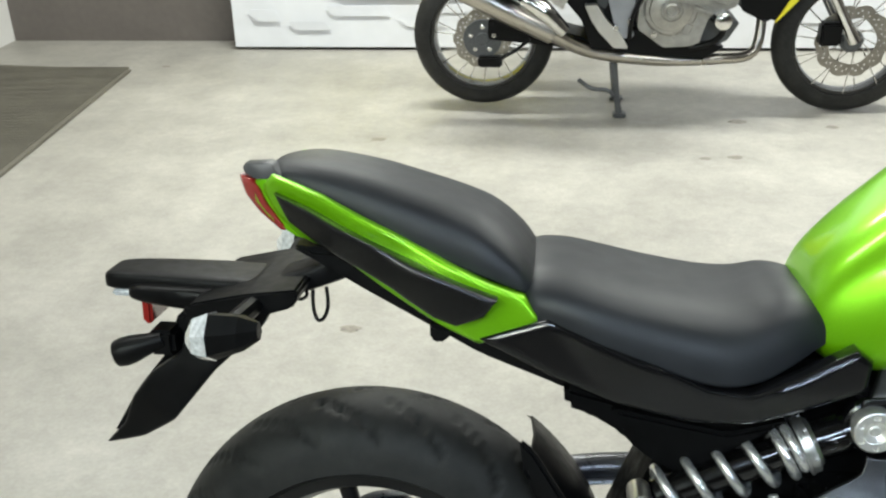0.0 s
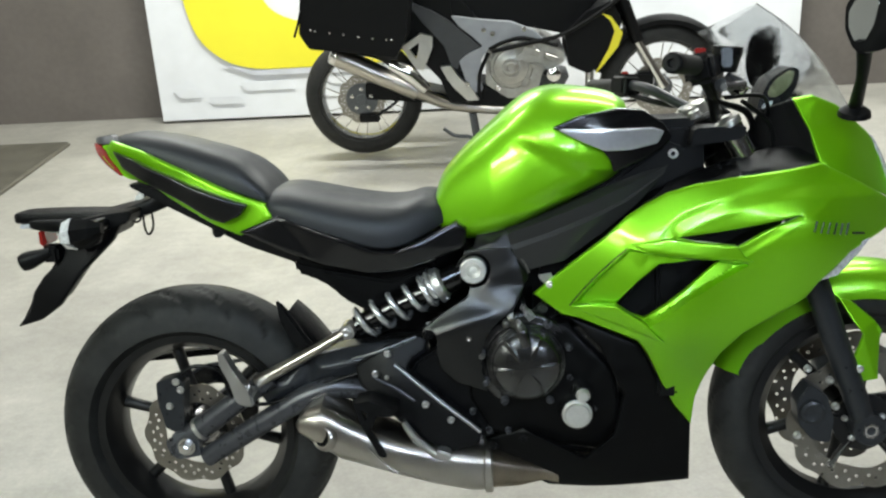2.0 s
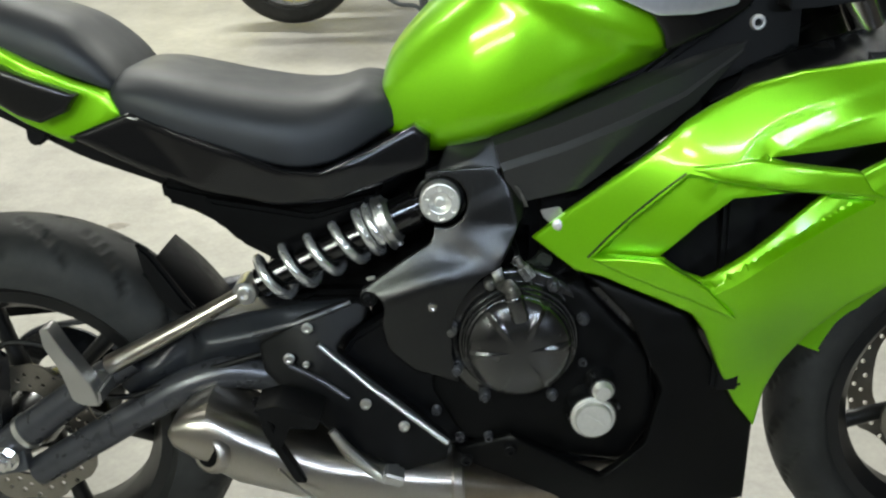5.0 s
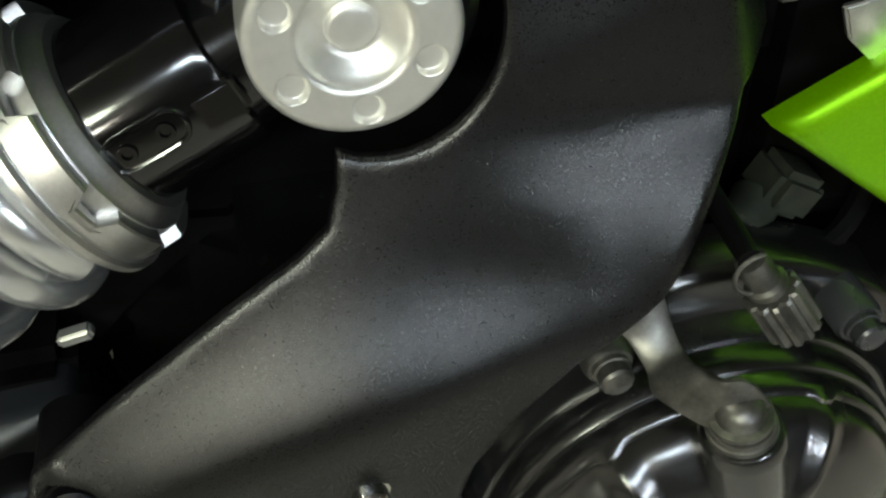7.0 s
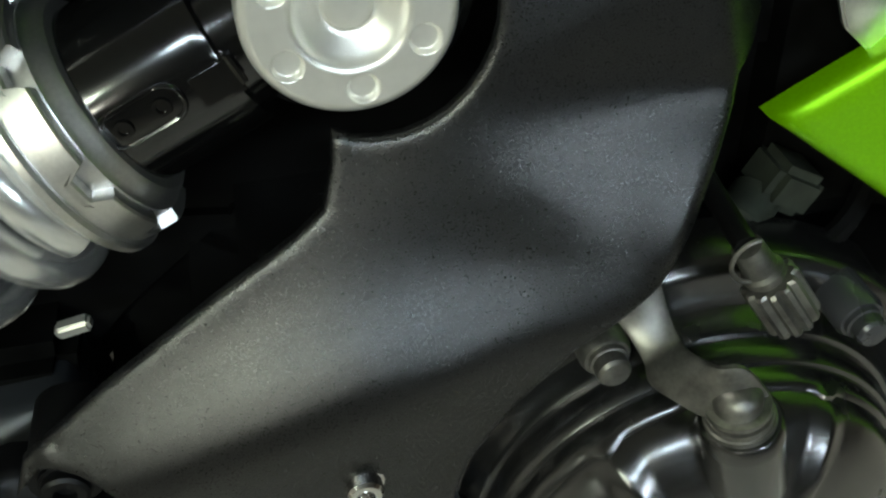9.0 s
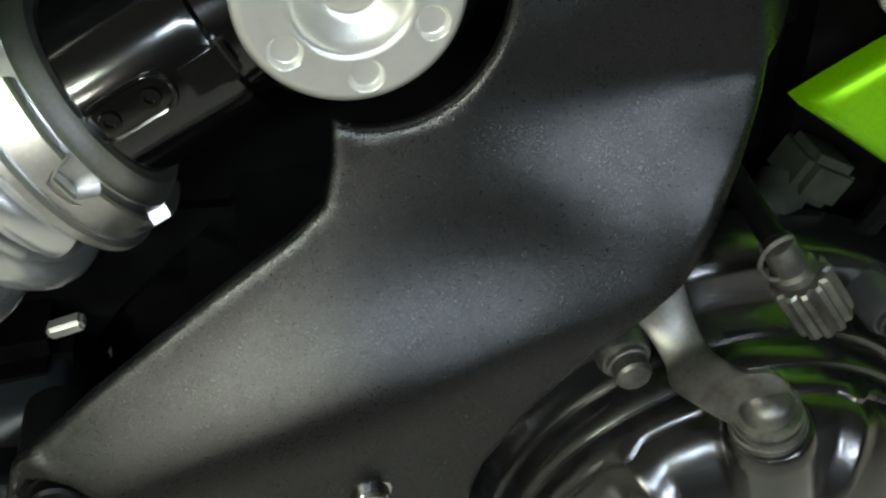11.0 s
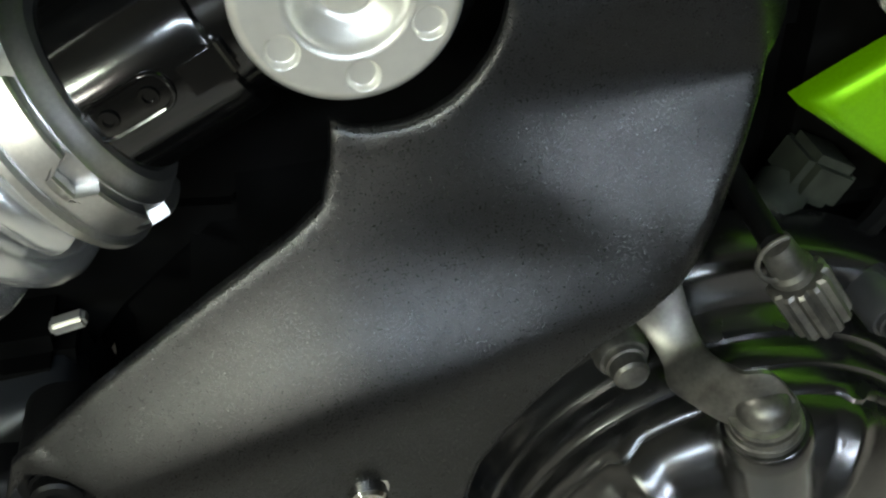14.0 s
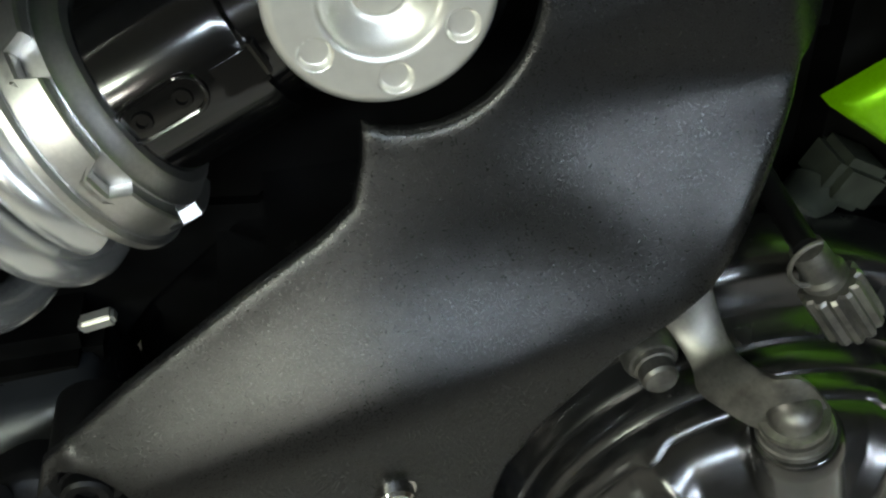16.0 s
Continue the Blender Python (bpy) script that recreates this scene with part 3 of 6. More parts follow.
part("grab_panel", skin([(-0.107, 0.932), (-0.058, 0.914), (0.047, 0.864), (0.171, 0.816), (0.155, 0.794), (0.121, 0.781), (0.094, 0.790), (0.042, 0.822), (-0.004, 0.847), (-0.056, 0.875), (-0.091, 0.896)], [(-0.117, 0.930, -0.093), (0.178, 0.819, -0.140), (0.128, 0.785, -0.138), (-0.101, 0.893, -0.090), (0.051, 0.865, -0.128), (0.046, 0.823, -0.126), (0.064, 0.845, -0.136), (-0.033, 0.894, -0.122)], 0.005, 0, 0.02, 0.005), GRAIN, bike, "black grab handle panel")
SIDE = [(0.232, 0.792), (0.273, 0.777), (0.366, 0.743), (0.424, 0.717), (0.471, 0.713), (0.532, 0.737), (0.592, 0.767), (0.612, 0.752), (0.608, 0.714), (0.553, 0.692), (0.480, 0.670), (0.409, 0.666), (0.314, 0.688), (0.244, 0.714), (0.145, 0.760)]
part("seat_side_cover", skin(SIDE, [(0.231, 0.792, -0.132), (0.275, 0.778, -0.143), (0.370, 0.747, -0.156), (0.475, 0.718, -0.160), (0.592, 0.767, -0.138), (0.608, 0.713, -0.133), (0.482, 0.673, -0.145), (0.315, 0.689, -0.140), (0.141, 0.757, -0.122)], 0.005, 0.006, 0.02, 0.008), GLOSS, bike, "gloss black side cover below the seat")

# tail light, plate holder
part("tail_end", slab(rounded([(-0.142, 0.941), (-0.122, 0.947), (-0.065, 0.907), (-0.054, 0.866), (-0.087, 0.870), (-0.122, 0.894), (-0.139, 0.917)], 0.004, 2), -0.072, 0.072, 0.008), GREEN, bike)
part("tail_light", skin(rounded([(-0.163, 0.948), (-0.139, 0.944), (-0.130, 0.934), (-0.124, 0.918), (-0.098, 0.880), (-0.107, 0.877), (-0.134, 0.899), (-0.154, 0.923)], 0.003, 2), [(-0.169, 0.945, -0.052), (-0.134, 0.947, -0.078), (-0.117, 0.922, -0.082), (-0.095, 0.882, -0.076), (-0.106, 0.877, -0.070), (-0.156, 0.920, -0.060)], 0.005, 0, 0.03, 0.004), RED, bike, "red tail light lens")
part("tail_top", skin(rounded([(-0.160, 0.959), (-0.118, 0.964), (-0.101, 0.947), (-0.137, 0.945), (-0.157, 0.949)], 0.004, 2), [(-0.167, 0.957, -0.045), (-0.116, 0.964, -0.060), (-0.093, 0.950, -0.080), (-0.132, 0.947, -0.076), (-0.160, 0.947, -0.055)], 0.006, 0, 0.02, 0.003), DARKG, bike, "grey tail end piece")

# the frame cover seen at close range
CAPX, CAPZ = 0.6214, 0.6655


def arc(cx, cz, r, a0, a1, n):
    return [(cx + r * math.cos(radians(a)), cz + r * math.sin(radians(a))) for a in np.linspace(a0, a1, n)]


COVER = [(0.604, 0.704), (0.614, 0.707), (0.690, 0.712), (0.709, 0.693), (0.7175, 0.684), (0.7216, 0.676), (0.7272, 0.665), (0.7312, 0.650), (0.7312, 0.6455), (0.7285, 0.6415), (0.7214, 0.6377), (0.7200, 0.6298), (0.7136, 0.6164), (0.7072, 0.6036), (0.7039, 0.5979), (0.6967, 0.5866), (0.6822, 0.5769), (0.672, 0.571), (0.655, 0.553), (0.641, 0.532), (0.633, 0.505), (0.632, 0.460), (0.640, 0.420), (0.58, 0.44), (0.548, 0.47), (0.541, 0.51)]
COVER += arc(0.524, 0.532, 0.021, -20, 100, 9)
COVER += [(0.5125, 0.5455), (0.5165, 0.555), (0.5425, 0.574), (0.5775, 0.5965), (0.600, 0.6095), (0.6085, 0.616), (0.612, 0.626), (0.6135, 0.6355)]
COVER += arc(0.6235, 0.6668, 0.0338, 262, 488, 22)


def row(pts, step=0.008):
    """Control points spread evenly along a line of (x, z, y)."""
    out = []
    for p, q in zip(pts, pts[1:]):
        k = max(1, int(math.hypot(q[0] - p[0], q[1] - p[1]) / step))
        out += [tuple(np.array(p) + (np.array(q) - np.array(p)) * j / k) for j in range(k)]
    return out + [tuple(pts[-1])]


coverc = row([(0.505, 0.530, -0.1690), (0.545, 0.5465, -0.1732), (0.584, 0.5610, -0.1756), (0.6134, 0.5698, -0.1758), (0.640, 0.5755, -0.1738), (0.662, 0.5795, -0.1708), (0.681, 0.5800, -0.1700), (0.692, 0.5775, -0.1700), (0.7004, 0.5929, -0.1690)])
coverc += row([(0.505, 0.523, -0.1682), (0.545, 0.5395, -0.1724), (0.584, 0.5545, -0.1748), (0.6134, 0.5633, -0.1750), (0.640, 0.5690, -0.1730), (0.662, 0.5735, -0.1698)])
coverc += row([(0.505, 0.548, -0.1585), (0.544, 0.5665, -0.1600), (0.584, 0.5835, -0.1600), (0.6134, 0.5930, -0.1588), (0.638, 0.5970, -0.1570), (0.660, 0.6010, -0.1575)])
coverc += row([(0.512, 0.553, -0.1550), (0.542, 0.5755, -0.1530), (0.577, 0.5970, -0.1505), (0.606, 0.6150, -0.1475), (0.612, 0.637, -0.1400)])
coverc += [(0.628, 0.610, -0.1525), (0.640, 0.622, -0.1500)]
coverc += row([(0.658, 0.6170, -0.1545), (0.674, 0.6060, -0.1605), (0.690, 0.5925, -0.1650), (0.7039, 0.5979, -0.1680)])
coverc += row([(0.612, 0.637, -0.1390), (0.630, 0.638, -0.1440), (0.645, 0.636, -0.1465), (0.680, 0.6335, -0.1465), (0.7215, 0.6325, -0.1465)])
coverc += row([(0.650, 0.640, -0.1462), (0.685, 0.639, -0.1458), (0.7220, 0.639, -0.1458)])
coverc += row([(0.657, 0.653, -0.1460), (0.681, 0.665, -0.1450), (0.7055, 0.6793, -0.1430)])
coverc += row([(0.654, 0.659, -0.1435), (0.678, 0.671, -0.1425), (0.703, 0.685, -0.1405)])
coverc += row([(0.707, 0.692, -0.1400), (0.7135, 0.673, -0.1430), (0.7175, 0.650, -0.1455)])
coverc += row([(0.724, 0.692, -0.1230), (0.733, 0.668, -0.1260), (0.734, 0.648, -0.1320), (0.7265, 0.640, -0.1390)])
coverc += row([(0.7195, 0.630, -0.1492), (0.7101, 0.6174, -0.1570), (0.7037, 0.6046, -0.1640)])
coverc += [(0.606, 0.712, -0.133), (0.695, 0.716, -0.1385), (0.64, 0.41, -0.162), (0.53, 0.49, -0.163), (0.60, 0.50, -0.169)]
part("frame_cover", skin(COVER, coverc, 0.0024, lambda v: 0.0045 + 0.0095 * np.clip((0.714 - v[:, 0]) / 0.045, 0, 1), 0.002, 0.0016), GRAIN, bike, "grained black plastic frame cover", 60)

# pivot cap
CAPY = -0.1405


def pivot_cap():
    """A disc with a dished middle and six round dimples pressed into its ring."""
    bm = bmesh.new()
    n = 300
    holes = [(0.0195 * math.sin(radians(a)), 0.0195 * math.cos(radians(a))) for a in range(-4, 356, 60)]
    rows = [0.0, 0.003, 0.0052, 0.0058, 0.0062, 0.0066, 0.0072, 0.0085, 0.0100, 0.0115, 0.0128, 0.0134, 0.0138, 0.0143, 0.0148, 0.0152] + list(np.linspace(0.0155, 0.0238, 44)) + [0.0244, 0.0250, 0.0257, 0.0263, 0.0267, 0.0267]
    ys = np.interp(rows, [0, 0.0052, 0.0058, 0.0062, 0.0066, 0.0072, 0.0128, 0.0134, 0.0138, 0.0143, 0.0152, 0.0238, 0.0250, 0.0257, 0.0263, 0.0267], [0.0050, 0.0050, 0.0053, 0.0060, 0.0066, 0.0066, 0.0022, 0.0013, 0.0006, 0.0003, 0.0, 0.0, 0.0004, 0.0009, 0.0018, 0.0032])
    ys[-2], ys[-1] = 0.010, 0.030
    rings = []
    for r, yy in zip(rows, ys):
        ring = []
        for i in range(n):
            a = 2 * math.pi * i / n
            x, z = r * math.cos(a), r * math.sin(a)
            d = 0.0
            if 0.0152 < r < 0.0243:
                for hx, hz in holes:
                    q = math.hypot(x - hx, z - hz)
                    e = min(1, max(0, (0.0042 - q) / 0.0009))
                    d = max(d, 0.0019 * e * e * (3 - 2 * e))
            ring.append(Vector((CAPX + x, CAPY + yy + d, CAPZ + z)))
        rings.append(ring)
    return loft(rings)


part("pivot_cap", pivot_cap(), SATIN, bike, "satin silver pivot cap with six dimples", 50)
part("cap_seat", lathe((CAPX, -0.112, CAPZ), OUT, [(0, 0.034), (0.012, 0.034), (0.014, 0.031), (0.010, 0.0275), (0.004, 0.0270), (0.004, 0)], 48), GLOSS, bike)

# engine cover
EX, EZ = 0.721, 0.476


def dome():
    """The clutch cover: stepped rings, a shallow dome and raised wedge ribs."""
    prof = [(0, 0.102), (0.016, 0.1005), (0.019, 0.098), (0.020, 0.094), (0.0195, 0.086), (0.0205, 0.0825), (0.0235, 0.0808), (0.0270, 0.0800), (0.0288, 0.0787), (0.0290, 0.0768), (0.0320, 0.0764), (0.0360, 0.0758), (0.0378, 0.0744), (0.0381, 0.0729), (0.0410, 0.0726), (0.0438, 0.0720), (0.0453, 0.0708), (0.0458, 0.0695), (0.0485, 0.0688), (0.0520, 0.0668), (0.0550, 0.0635), (0.0580, 0.0585), (0.0610, 0.0515), (0.0635, 0.0425), (0.0652, 0.0310), (0.0660, 0.0150), (0.0660, 0.0)]
    bm = lathe((EX, -0.13, EZ), OUT, prof, 120)
    for v in bm.verts:
        dx, dz = v.co.x - EX, v.co.z - EZ
        r, a = math.hypot(dx, dz), math.degrees(math.atan2(dz, dx)) % 60
        if 0.02 < r < 0.072 and v.co.y < -0.168:
            w = max(0, 1 - abs((a + 25) % 60 - 30) / (4 * 0.06 / r))
            v.co.y -= 0.003 * min(1, w * 2) * min(1, (r - 0.02) / 0.03)
    return bm


cc = part("clutch_cover", dome(), ENGINE, bike, "black enamelled clutch cover with raised ribs", 40)
for a in (114, 168, 205, 240, 300, 20, 60):
    p = (EX + 0.0915 * math.cos(radians(a)), -0.158, EZ + 0.0915 * math.sin(radians(a)))
    part("cover_bolt", join(lathe(p, OUT, [(-0.03, 0.008), (0.004, 0.008), (0.006, 0.007), (0.006, 0)], 16), bolt((p[0], p[1] - 0.006, p[2]), OUT, 0.0052, 0.007, False)), WORN if a in (114, 168) else SWING, cc)
# release lever and its shaft


def strip(left, right, thick):
    """A bent flat bar between two edges."""
    l, r = smooth_path(left), smooth_path(right)
    rings = []
    for i, (p, q) in enumerate(zip(l, r)):
        j = min(i + 1, len(l) - 1)
        k = max(i - 1, 0)
        n = ((l[j] + r[j]) - (l[k] + r[k])).cross(q - p).normalized() * thick / 2
        w = (q - p) * 0.08
        rings.append([p - n * 0.5, p + w + n * -1, q - w - n, q - n * 0.5, q + n * 0.5, q - w + n, p + w + n, p + n * 0.5])
    return loft(rings)


part("release_lever", strip([(0.684, -0.160, 0.575), (0.688, -0.164, 0.570), (0.692, -0.171, 0.563), (0.692, -0.177, 0.560), (0.696, -0.184, 0.560), (0.704, -0.190, 0.557), (0.712, -0.192, 0.554), (0.718, -0.192, 0.556), (0.719, -0.192, 0.562)], [(0.699, -0.160, 0.583), (0.701, -0.164, 0.574), (0.702, -0.171, 0.570), (0.702, -0.177, 0.571), (0.703, -0.184, 0.574), (0.704, -0.190, 0.577), (0.709, -0.192, 0.578), (0.715, -0.192, 0.572), (0.719, -0.192, 0.565)], 0.003), WORN, bike, "worn steel clutch release lever", 50)
SH = [(0.710, -0.192, 0.566), (0.721, -0.190, 0.525)]
sh0, sh1 = Vector(SH[0]), Vector(SH[1])
sd = (sh1 - sh0).normalized()
part("lever_shaft", lathe(sh0 - sd * 0.0045, sd, [(0, 0), (0.0, 0.0022), (0.0006, 0.0042), (0.0018, 0.0058), (0.0034, 0.0068), (0.0046, 0.0070), (0.007, 0.0070), (0.0072, 0.0090), (0.0088, 0.0092), (0.0090, 0.0080), (0.0104, 0.0080), (0.0106, 0.0092), (0.0125, 0.0094), (0.0128, 0.0100), (0.0150, 0.0102), (0.0152, 0.0085), (0.03, 0.0085)], 36), WORN, bike, "steel clutch release shaft")
part("shaft_housing", lathe(sh0 + sd * 0.010, sd, [(0, 0.009), (0, 0.0112), (0.001, 0.0120), (0.006, 0.0124), (0.007, 0.0116), (0.030, 0.0122), (0.036, 0.011), (0.036, 0)], 36), ENGINE, bike)
# clutch cable and its adjuster
CB = [(0.714, -0.125, 0.612), (0.7197, -0.140, 0.5999), (0.7189, -0.168, 0.5976), (0.722, -0.172, 0.594), (0.7354, -0.172, 0.5721)]
part("clutch_cable", tube([Vector(CB[0]) + Vector((-0.02, 0.03, 0.05)), CB[0], CB[1], CB[2]], 0.0035, 12), PLASTIC, bike, "black clutch cable sleeve")
c0, c1 = Vector(CB[2]), Vector(CB[4])
cd = (c1 - c0).normalized()
part("cable_adjuster", join(lathe(c0, cd, [(0, 0.003), (0, 0.0045), (0.009, 0.0050), (0.010, 0.0062), (0.012, 0.0062), (0.013, 0.005), (0.016, 0.005), (0.016, 0)], 20)), WORN, bike)
kn = lathe(c0 + cd * 0.0135, cd, [(0, 0.004), (0, 0.0076), (0.001, 0.0084), (0.017, 0.0084), (0.018, 0.0078), (0.018, 0)], 36)
for i, v in enumerate(kn.verts):
    if (i % 36) % 3 == 0:
        ax = c0 + cd * (v.co - c0).dot(cd)
        if (v.co - ax).length > 0.006:
            v.co = ax + (v.co - ax) * 0.84
part("adjuster_nut", kn, WORN, bike, "knurled steel adjuster nut", 20)
rg = [c0 + cd * 0.003 + Vector((0.0, -0.001, 0)) + (Vector((math.cos(a), -0.3, math.sin(a)))) * 0.0072 for a in np.linspace(1.6, 4.9, 14)]
part("cable_clip", tube(rg, 0.0007, 8), WORN, bike)

# added backing blocks behind the cover, near black for the shade in there
part("inner_backing", slab([(0.44, 0.70), (0.60, 0.735), (0.74, 0.73), (0.76, 0.60), (0.80, 0.56), (0.80, 0.40), (0.50, 0.40), (0.52, 0.50), (0.50, 0.56), (0.40, 0.57)], -0.045, 0.10, 0.01), VOID, bike)
part("fender_backing", slab([(0.397, 0.614), (0.516, 0.569), (0.601, 0.557), (0.536, 0.505), (0.495, 0.458), (0.483, 0.339), (0.306, 0.384)], -0.05, 0.08, 0.01), VOID, bike)
part("linkage_backing", slab([(0.401, 0.509), (0.439, 0.523), (0.515, 0.522), (0.507, 0.483), (0.475, 0.462), (0.433, 0.459), (0.391, 0.465)], -0.08, -0.04, 0.008), VOID, bike)
# added chip paints the bright floor that shows through the gap
part("floor_gleam_chip", block(-0.0060, 0.0060, -0.003, 0.003, -0.0024, 0.0024, 0.0012, 2, pose(0.523, -0.095, 0.547, 0, -10, 0)), SATIN, bike, "pale chip standing for bright floor seen through the gap")
# more added backing, its colour standing for the dark gap above the engine
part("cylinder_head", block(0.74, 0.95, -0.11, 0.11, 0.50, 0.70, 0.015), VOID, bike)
part("throttle_backing", block(0.70, 0.84, -0.10, 0.10, 0.60, 0.72, 0.02), VOID, bike)
part("connector", block(-0.010, 0.010, -0.010, 0.010, -0.008, 0.008, 0.003, 2, pose(0.758, -0.120, 0.580, 0, 30, 0)), CONN, bike, "grey plastic cable connector")
part("connector_cap", lathe((0.750, -0.120, 0.576), (-0.7, -0.5, -0.4), [(0, 0.0085), (0.012, 0.0085), (0.014, 0.006), (0.014, 0)], 20), CONN, bike)
part("hose_bracket", skin([(0.763, 0.551), (0.786, 0.547), (0.819, 0.530), (0.824, 0.486), (0.799, 0.498), (0.775, 0.535)], [(0.6, 0.5, -0.118), (0.9, 0.5, -0.118), (0.7, 0.7, -0.118)], 0.004, 0.001, 0.003, 0.001), CONN, bike, "grey hose bracket")
part("wiring_loom", tube([(0.735, -0.12, 0.575), (0.76, -0.135, 0.56), (0.79, -0.12, 0.57), (0.80, -0.09, 0.60)], 0.004, 8), PLASTIC, bike)

# rear shock
AX0, AX1 = Vector((0.352, -0.113, 0.541)), Vector((0.621, -0.111, 0.666))
ad = (AX1 - AX0).normalized()
_, au, aw = frame_of(ad)


def on_axis(x):
    return AX0 + ad * ((x - AX0.x) / ad.x)


hel = []
for i in range(0, 222):
    tt = i / 40
    x = 0.3795 + 0.0342 * min(tt, 4.15) + 0.0130 * max(tt - 4.15, 0)
    a = 2 * math.pi * tt + math.atan2(aw.y, au.y) + 0.3
    hel.append(on_axis(x) + (au * math.cos(a) + aw * math.sin(a)) * 0.0315)
shock = part("shock_absorber", lathe(on_axis(0.375), ad, [(0, 0.0), (0, 0.021), (0.16, 0.021), (0.16, 0.0255), (0.236, 0.0255), (0.2385, 0.0248), (0.239, 0.0215), (0.25, 0.0205), (0.27, 0.0205), (0.27, 0)], 64), BODY, bike, "gloss black rear shock absorber")
part("spring", tube(hel, 0.0063, 14, smooth=False), SPRING, shock, "silver coil spring", 60)


def collar(x, prof, cuts=0, depth=0.0, width=0.5, phase=0.0):
    bm = lathe(on_axis(x), ad, prof, 96)
    if cuts:
        o = on_axis(x)
        top = max(q[0] for q in prof)
        for v in bm.verts:
            h = (v.co - o).dot(ad)
            ax = o + ad * h
            rv = v.co - ax
            a = (math.atan2(rv.dot(aw), rv.dot(au)) + phase) % (2 * math.pi / cuts) / (2 * math.pi / cuts)
            if a < width and h > top * 0.45 and rv.length > 0.024:
                v.co -= ad * depth * min(1, (h - top * 0.45) / (top * 0.3))
    return bm


part("spring_seat", collar(0.5440, [(0, 0.0235), (0, 0.0370), (0.001, 0.0380), (0.003, 0.0380), (0.004, 0.0370), (0.004, 0.0235)]), MACHINED, shock, "aluminium spring seat")
part("preload_collar", collar(0.5468, [(0, 0.0260), (0, 0.0352), (0.0006, 0.0360), (0.0040, 0.0362), (0.0052, 0.0362), (0.0075, 0.0362), (0.0098, 0.0362), (0.0104, 0.0355), (0.0104, 0.0325), (0.0103, 0.0260)], 7, 0.0048, 0.33, 0.35), MACHINED, shock, "notched aluminium preload collar", 25)
part("lock_ring", collar(0.5520, [(0, 0.0260), (0, 0.0322), (0.0030, 0.0326), (0.0052, 0.0322), (0.0062, 0.0308), (0.0085, 0.0296), (0.0098, 0.0282), (0.0102, 0.0262), (0.0100, 0.0250)]), MACHINED, shock, "smooth stepped aluminium lock ring", 30)
# stamped plate on the shock body
pm = on_axis(0.570)
nrm = (Vector((0, -1, 0.1)) - ad * Vector((0, -1, 0.1)).dot(ad)).normalized()
side = ad.cross(nrm)
mm = Matrix((ad.to_4d(), side.to_4d(), nrm.to_4d(), (0, 0, 0, 1))).transposed()
for i in range(3):
    mm[i][3] = (pm + nrm * 0.0250)[i]
stad = [(0.0065 * sx + 0.0048 * math.cos(radians(a)), 0.0048 * math.sin(radians(a))) for sx, a0 in ((1, -90), (-1, 90)) for a in range(a0, a0 + 181, 20)]
pl = part("name_plate", join(loft([[mm @ Vector((x * k, y * k, h)) for x, y in stad] for k, h in ((1.0, -0.002), (1.0, 0.0006), (0.9, 0.0008))]), tube([mm @ Vector((x, y, 0.0008)) for x, y in stad + stad[:2]], 0.0007, 8, smooth=False)), BODY, shock)
for k in (-0.0055, 0.0055):
    part("rivet", lathe(mm @ Vector((k, 0, 0.0006)), nrm, [(0, 0.0027), (0.0012, 0.0024), (0.0012, 0.0014), (0.0004, 0.0012), (0.0004, 0)], 14), BODY, pl)
bossm = mm @ pose(0.0195, 0.002, -0.0022)
part("reservoir_boss", block(-0.0065, 0.0065, -0.0055, 0.0055, -0.002, 0.0030, 0.0014, 3, bossm), BODY, shock)
part("shock_eye", lathe(AX1 + Vector((0, 0.03, 0)), OUT, [(0, 0.024), (0.05, 0.024), (0.05, 0)], 28), GLOSS, bike)
part("shock_bolt", join(lathe((0.355, -0.125, 0.542), OUT, [(-0.04, 0.016), (0.003, 0.0165), (0.005, 0.015), (0.005, 0)], 24), bolt((0.355, -0.129, 0.542), OUT, 0.009, 0.009)), ALU, bike, "steel lower shock bolt")

# fairing
FAIR = [(0.741, 0.613), (0.785, 0.654), (0.831, 0.694), (0.882, 0.736), (0.921, 0.772), (0.954, 0.793), (0.998, 0.816), (1.051, 0.831), (1.116, 0.840), (1.191, 0.848), (1.269, 0.856), (1.285, 0.859), (1.365, 0.817), (1.437, 0.775), (1.444, 0.729), (1.415, 0.717), (1.335, 0.690), (1.274, 0.637), (1.254, 0.608), (1.195, 0.569), (1.140, 0.536), (1.099, 0.491), (1.074, 0.437), (1.058, 0.390), (1.052, 0.328), (1.018, 0.373), (0.986, 0.436), (0.956, 0.504), (0.938, 0.529), (0.828, 0.570), (0.796, 0.574)]
fairc = [(0.746, 0.613, -0.137), (0.831, 0.694, -0.170), (0.954, 0.793, -0.185), (1.117, 0.839, -0.190), (1.286, 0.859, -0.165), (1.446, 0.774, -0.110), (1.446, 0.728, -0.115), (1.332, 0.692, -0.200), (1.251, 0.752, -0.235), (1.250, 0.612, -0.210), (1.140, 0.536, -0.195), (1.074, 0.437, -0.160), (1.052, 0.328, -0.140), (0.985, 0.440, -0.180), (0.938, 0.529, -0.200), (0.800, 0.582, -0.160), (0.941, 0.751, -0.200), (1.102, 0.803, -0.210), (1.234, 0.798, -0.215), (0.924, 0.721, -0.205), (1.148, 0.687, -0.225), (0.985, 0.545, -0.230), (1.101, 0.637, -0.222)]
VENT1 = [(1.014, 0.736), (1.087, 0.744), (1.157, 0.755), (1.234, 0.771), (1.170, 0.743), (1.123, 0.715), (1.065, 0.721)]
